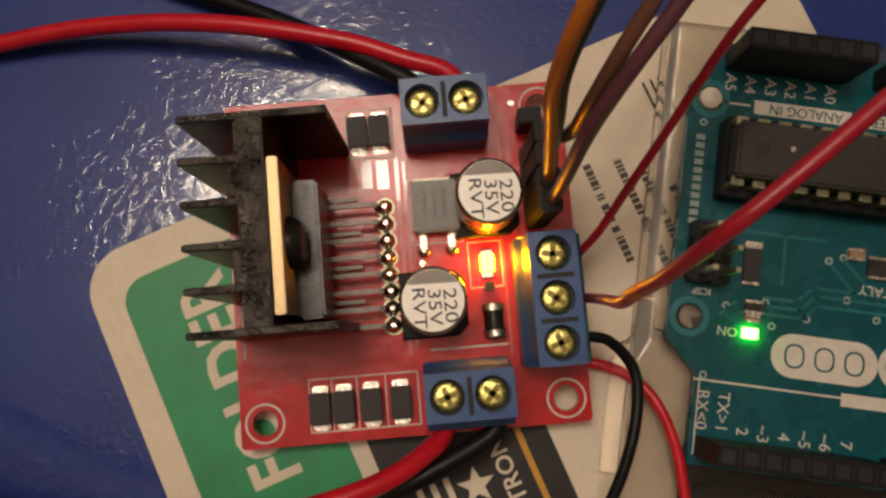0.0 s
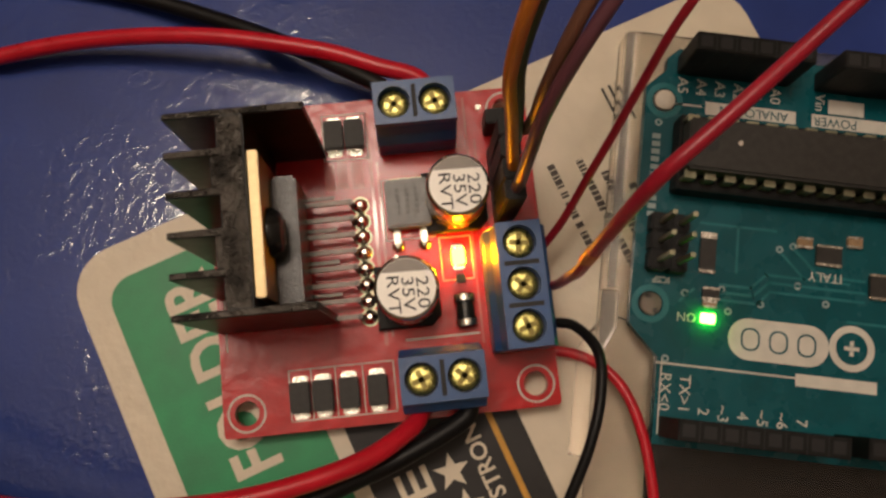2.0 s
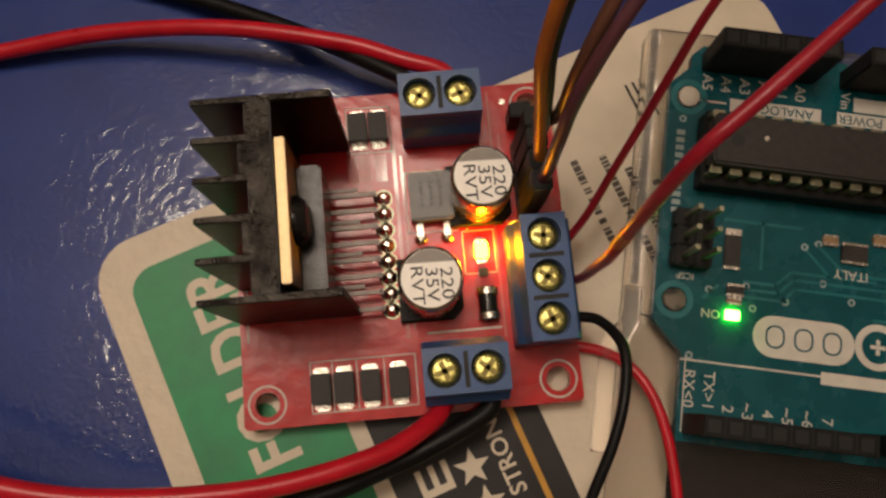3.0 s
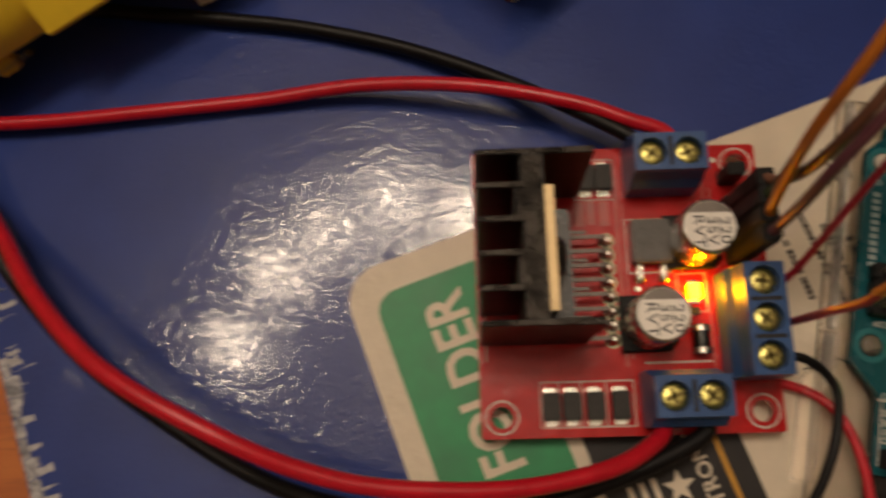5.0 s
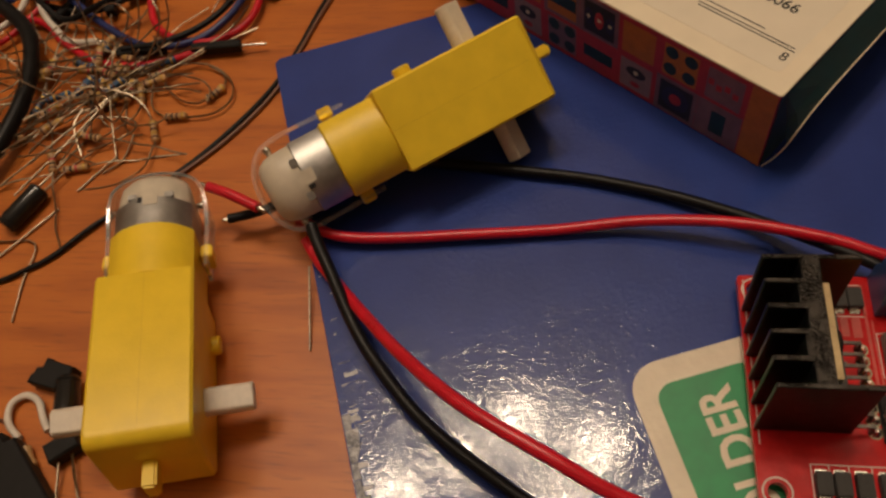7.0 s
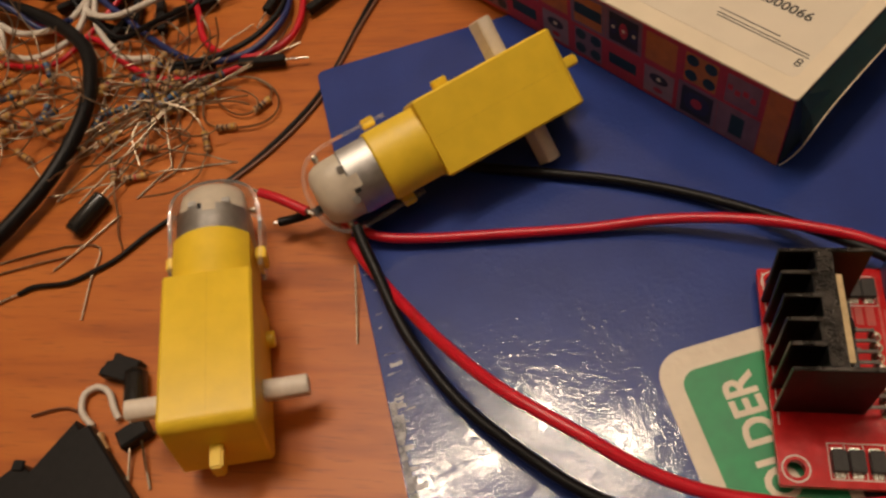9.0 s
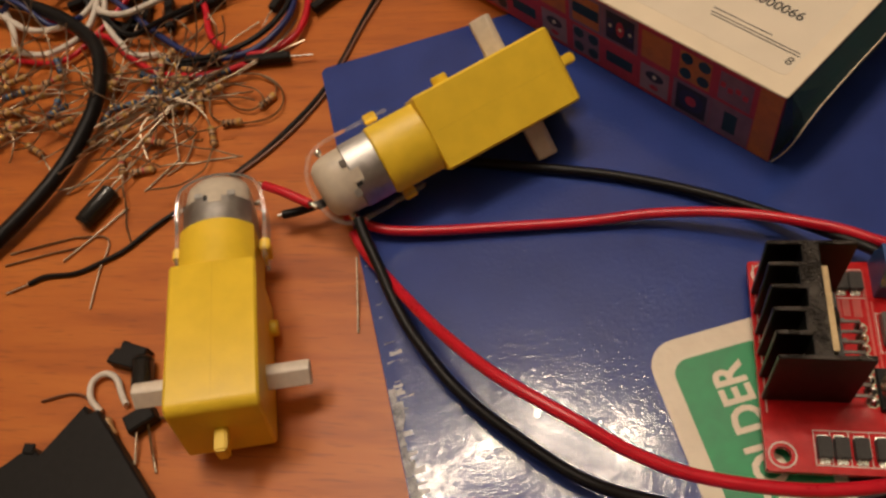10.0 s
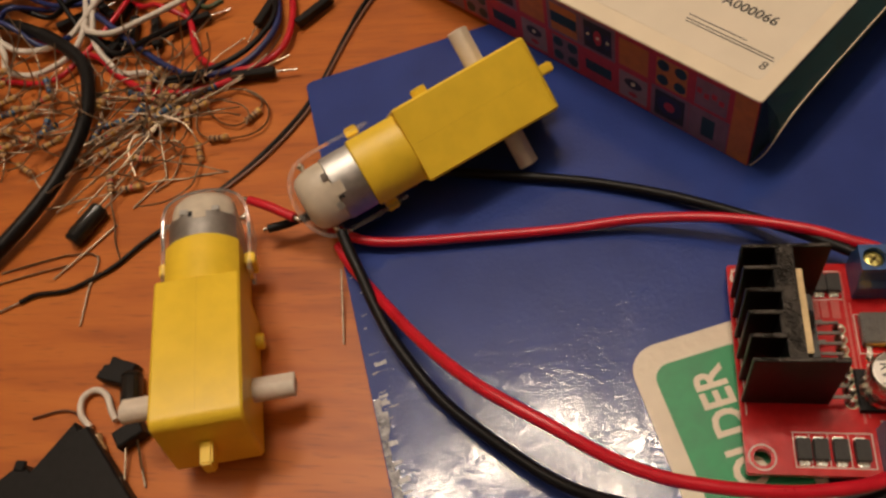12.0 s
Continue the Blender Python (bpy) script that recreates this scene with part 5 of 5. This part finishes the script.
def cables():
    wire("power_cable", "thick black power cable curving across the table", [(-262, 145, 7), (-228, 140, 6), (-211, 135, 5.4), (-197, 130, 5.4), (-185, 123.5, 5.4), (-174, 114, 5.4), (-168.4, 102, 5.4), (-166.4, 91, 5.4), (-167, 80, 5.2), (-169.4, 70, 4.8), (-174, 60, 4.2), (-181, 49, 3.4), (-196, 26, 2.4), (-215, -5, 2.1)], 2.05, BLACK_WIRE, category="cable")
    # two thin strands side by side that become one past the motor
    run = [(-84, 150, 0.7), (-92, 136, 0.7), (-96, 123, 0.7), (-99.5, 109, 0.7), (-104, 96, 0.7), (-112, 83, 0.7), (-121, 72, 0.7), (-134, 60.5, 0.7), (-140, 54.5, 1.0), (-145.5, 48.5, 0.8), (-150.5, 45, 0.8), (-157, 41.6, 0.7), (-165, 40.5, 0.8), (-169, 38.4, 0.7)]
    w = wire("thin_wire", "thin black paired wire running under the motors", run, 0.62, BLACK_WIRE, (0, 6))
    o = Vector(run[0])
    part("insulation", tube([Vector(p) - o + Vector((1.0 + 0.5 * math.sin(i * 1.7), -0.5, 0)) for i, p in enumerate(run[:8])], 0.5, 10, 8), BROWN_WIRE, w, "dull brown second strand", 60)
    g = "loose jumper wires"
    W = lambda label, pts, mat, r=0.75, bare=(0, 0): wire("jumper_wire", label, pts, r, mat, bare, "jumper wire", g)
    W("red jumper wire looping across the table", [(-196, 128, 3), (-183, 122, 3), (-173, 120, 2.2), (-165, 113, 1.6), (-153, 106, 1.3), (-142, 104.4, 1.3), (-132, 106, 1.6), (-125, 108.2, 2.2)], RED_WIRE, 0.95)
    W("red jumper wire looping across the table", [(-150, 140, 4), (-144.4, 129, 3), (-140.5, 119, 2.4), (-134, 113, 2.2), (-124, 111, 2.2), (-116, 115, 2.4), (-112.6, 123, 2.6), (-114, 137, 3), (-120, 152, 4)], RED_WIRE, 1.0)
    W("blue jumper wire curving across the table", [(-176, 134, 6), (-164, 125, 4), (-156, 119, 3), (-145, 112, 2.5), (-136, 109.4, 2.5), (-126, 112, 2.6), (-119.6, 119, 3), (-117, 128, 3), (-119, 138, 3), (-124, 152, 4)], BLUE_WIRE, 0.95)
    W("black jumper wire curving beside the blue one", [(-146, 108, 3.6), (-136, 109.6, 3.8), (-127, 114, 4), (-121, 121, 4), (-118, 130, 4), (-120, 142, 4)], BLACK_WIRE, 0.85)
    W("dark blue jumper wire in the tangle", [(-214, 152, 6), (-196, 141, 6), (-180, 139, 7), (-166, 147, 6), (-158, 158, 5)], BLUE_WIRE, 0.85)
    W("white jumper wire arching over the tangle", [(-178, 129, 6), (-176, 127, 6), (-168, 125.4, 6.4), (-159, 129, 7), (-148, 136, 7), (-138, 146, 6)], WHITE_WIRE, 0.95)
    W("white jumper wire looping beside the cable", [(-212, 132, 4), (-206, 123, 3.4), (-203, 117, 3), (-196, 114, 3), (-189, 115, 3), (-181, 121, 4), (-179, 131, 6), (-182, 144, 8)], WHITE_WIRE, 0.95)
    W("white jumper wire with a bare end", [(-178, 140, 8), (-176, 128, 5), (-173, 122, 4), (-168.6, 117.4, 3), (-163, 113, 2), (-155.4, 113.4, 1.4)], WHITE_WIRE, 0.9, (0, 3))
    W("white jumper wire in the tangle", [(-222, 134, 5), (-209, 128, 4), (-201, 124, 3.4), (-191, 124, 3.6), (-183, 127.4, 5), (-176, 138, 8), (-168, 150, 9)], WHITE_WIRE, 0.95)
    W("white jumper wire in the tangle", [(-190, 160, 9), (-182, 150, 10), (-172, 146, 10), (-160, 152, 8)], WHITE_WIRE, 0.95)
    W("red jumper wire in the tangle", [(-212, 118, 1.5), (-200, 113, 1.5), (-186, 112, 2), (-178, 120, 3), (-170, 134, 5), (-166, 150, 5)], RED_WIRE, 0.8)
    W("black jumper wire across the tangle", [(-174, 126, 3), (-166, 124, 2.6), (-158, 124, 2.4), (-150, 128, 3), (-145, 132, 4), (-139, 146, 5)], BLACK_WIRE, 0.8)
    W("green jumper wire in the tangle", [(-160, 160, 5), (-150, 146, 5), (-142, 136, 4), (-136, 138, 4)], GREEN_WIRE, 0.8)
    W("blue jumper wire at the back of the tangle", [(-230, 168, 5), (-205, 158, 6), (-186, 150, 6), (-170, 156, 6)], BLUE_WIRE, 0.8)
    W("black jumper wire at the back of the tangle", [(-200, 170, 4), (-180, 150, 8), (-164, 143, 6), (-150, 150, 5)], BLACK_WIRE, 0.9)
    W("red jumper wire at the back of the tangle", [(-210, 165, 4), (-196, 150, 7), (-180, 146, 7), (-164, 160, 6)], RED_WIRE, 0.9)
    rng = random.Random(31)
    mats = (("blue", BLUE_WIRE), ("black", BLACK_WIRE), ("red", RED_WIRE), ("black", BLACK_WIRE), ("blue", BLUE_WIRE), ("purple", PURPLE_WIRE))
    for i in range(20):
        word, mat = mats[i % 6]
        x, y, a = rng.uniform(-235, -190), rng.uniform(138, 166), rng.uniform(-0.9, 0.6)
        pts = []
        for k in range(6):
            pts.append((x, y, rng.uniform(2, 11)))
            x, y, a = x + 11 * math.cos(a), y + 11 * math.sin(a), a + rng.uniform(-0.2, 0.75)
        W(word + " jumper wire coiled in the tangle", pts, mat, 0.85)
    # plug housings on the jumper wires, each with its pin
    for x, y, turn in ((-120.6, 108.8, 4), (-121.5, 134, 253), (-106.5, 132, 48), (-156, 128.5, -72), (-141, 108.4, 8), (-167, 126, 62), (-164, 129, 100), (-146, 131.5, 20), (-186, 137, 30), (-178, 141, 140), (-171, 136, 75)):
        p = thing("jumper_plug", "black jumper wire plug with a bare pin", "plug", x, y, 2.4, 0, 0, turn, group="jumper plugs")
        part("housing", box(-6.5, -1.25, -1.25, 6.5, 1.25, 1.25, 0.2), BLACK_PLASTIC, p)
        part("pin", tube([(6.4, 0, 0), (9, 0, 0), (13, 0.2, -0.3)], 0.3, 6, 2), TIN, p, "", 60)
    # pale corner of a white cable clip at the table's far side
    c = thing("white_connector", "white plastic connector lying by the cable", "connector", -228, 122, 0, 0, 0, 70)
    part("shell", box(-14, -5, 0.1, 14, 5, 8, 1.2), WHITE_NYLON, c)
    part("collar", box(14, -3.5, 1.2, 18, 3.5, 6.8, 0.6), WHITE_NYLON, c)


room()
table()
folder()
motor_driver()
micro_board()
gear_motor("yellow plastic gear motor lying on the table beside the folder", -103.3, -1.5, 3.2, 9.8, 4.3, 105.7, 4.5)
gear_motor("yellow plastic gear motor tipped onto its shaft on the folder", -44.0, 95.6, 7.4, -40.5, 2.8, 212.4, 16.5)
retail_box()
motor_wires()
jumper_leads()
loose_bits()
cables()
resistor_pile()


def motions():
    """Both output shafts turn steadily all through the clip."""
    for shaft, rate, start in ((SHAFTS[0], 766.0, 20.0), (SHAFTS[1], -760.0, 65.0)):
        walk(shaft, [(k / 10, pose(10.6 * MM, 0, 10.6 * MM, 0, start + rate * k / 10, 0)) for k in range(121)])


motions()
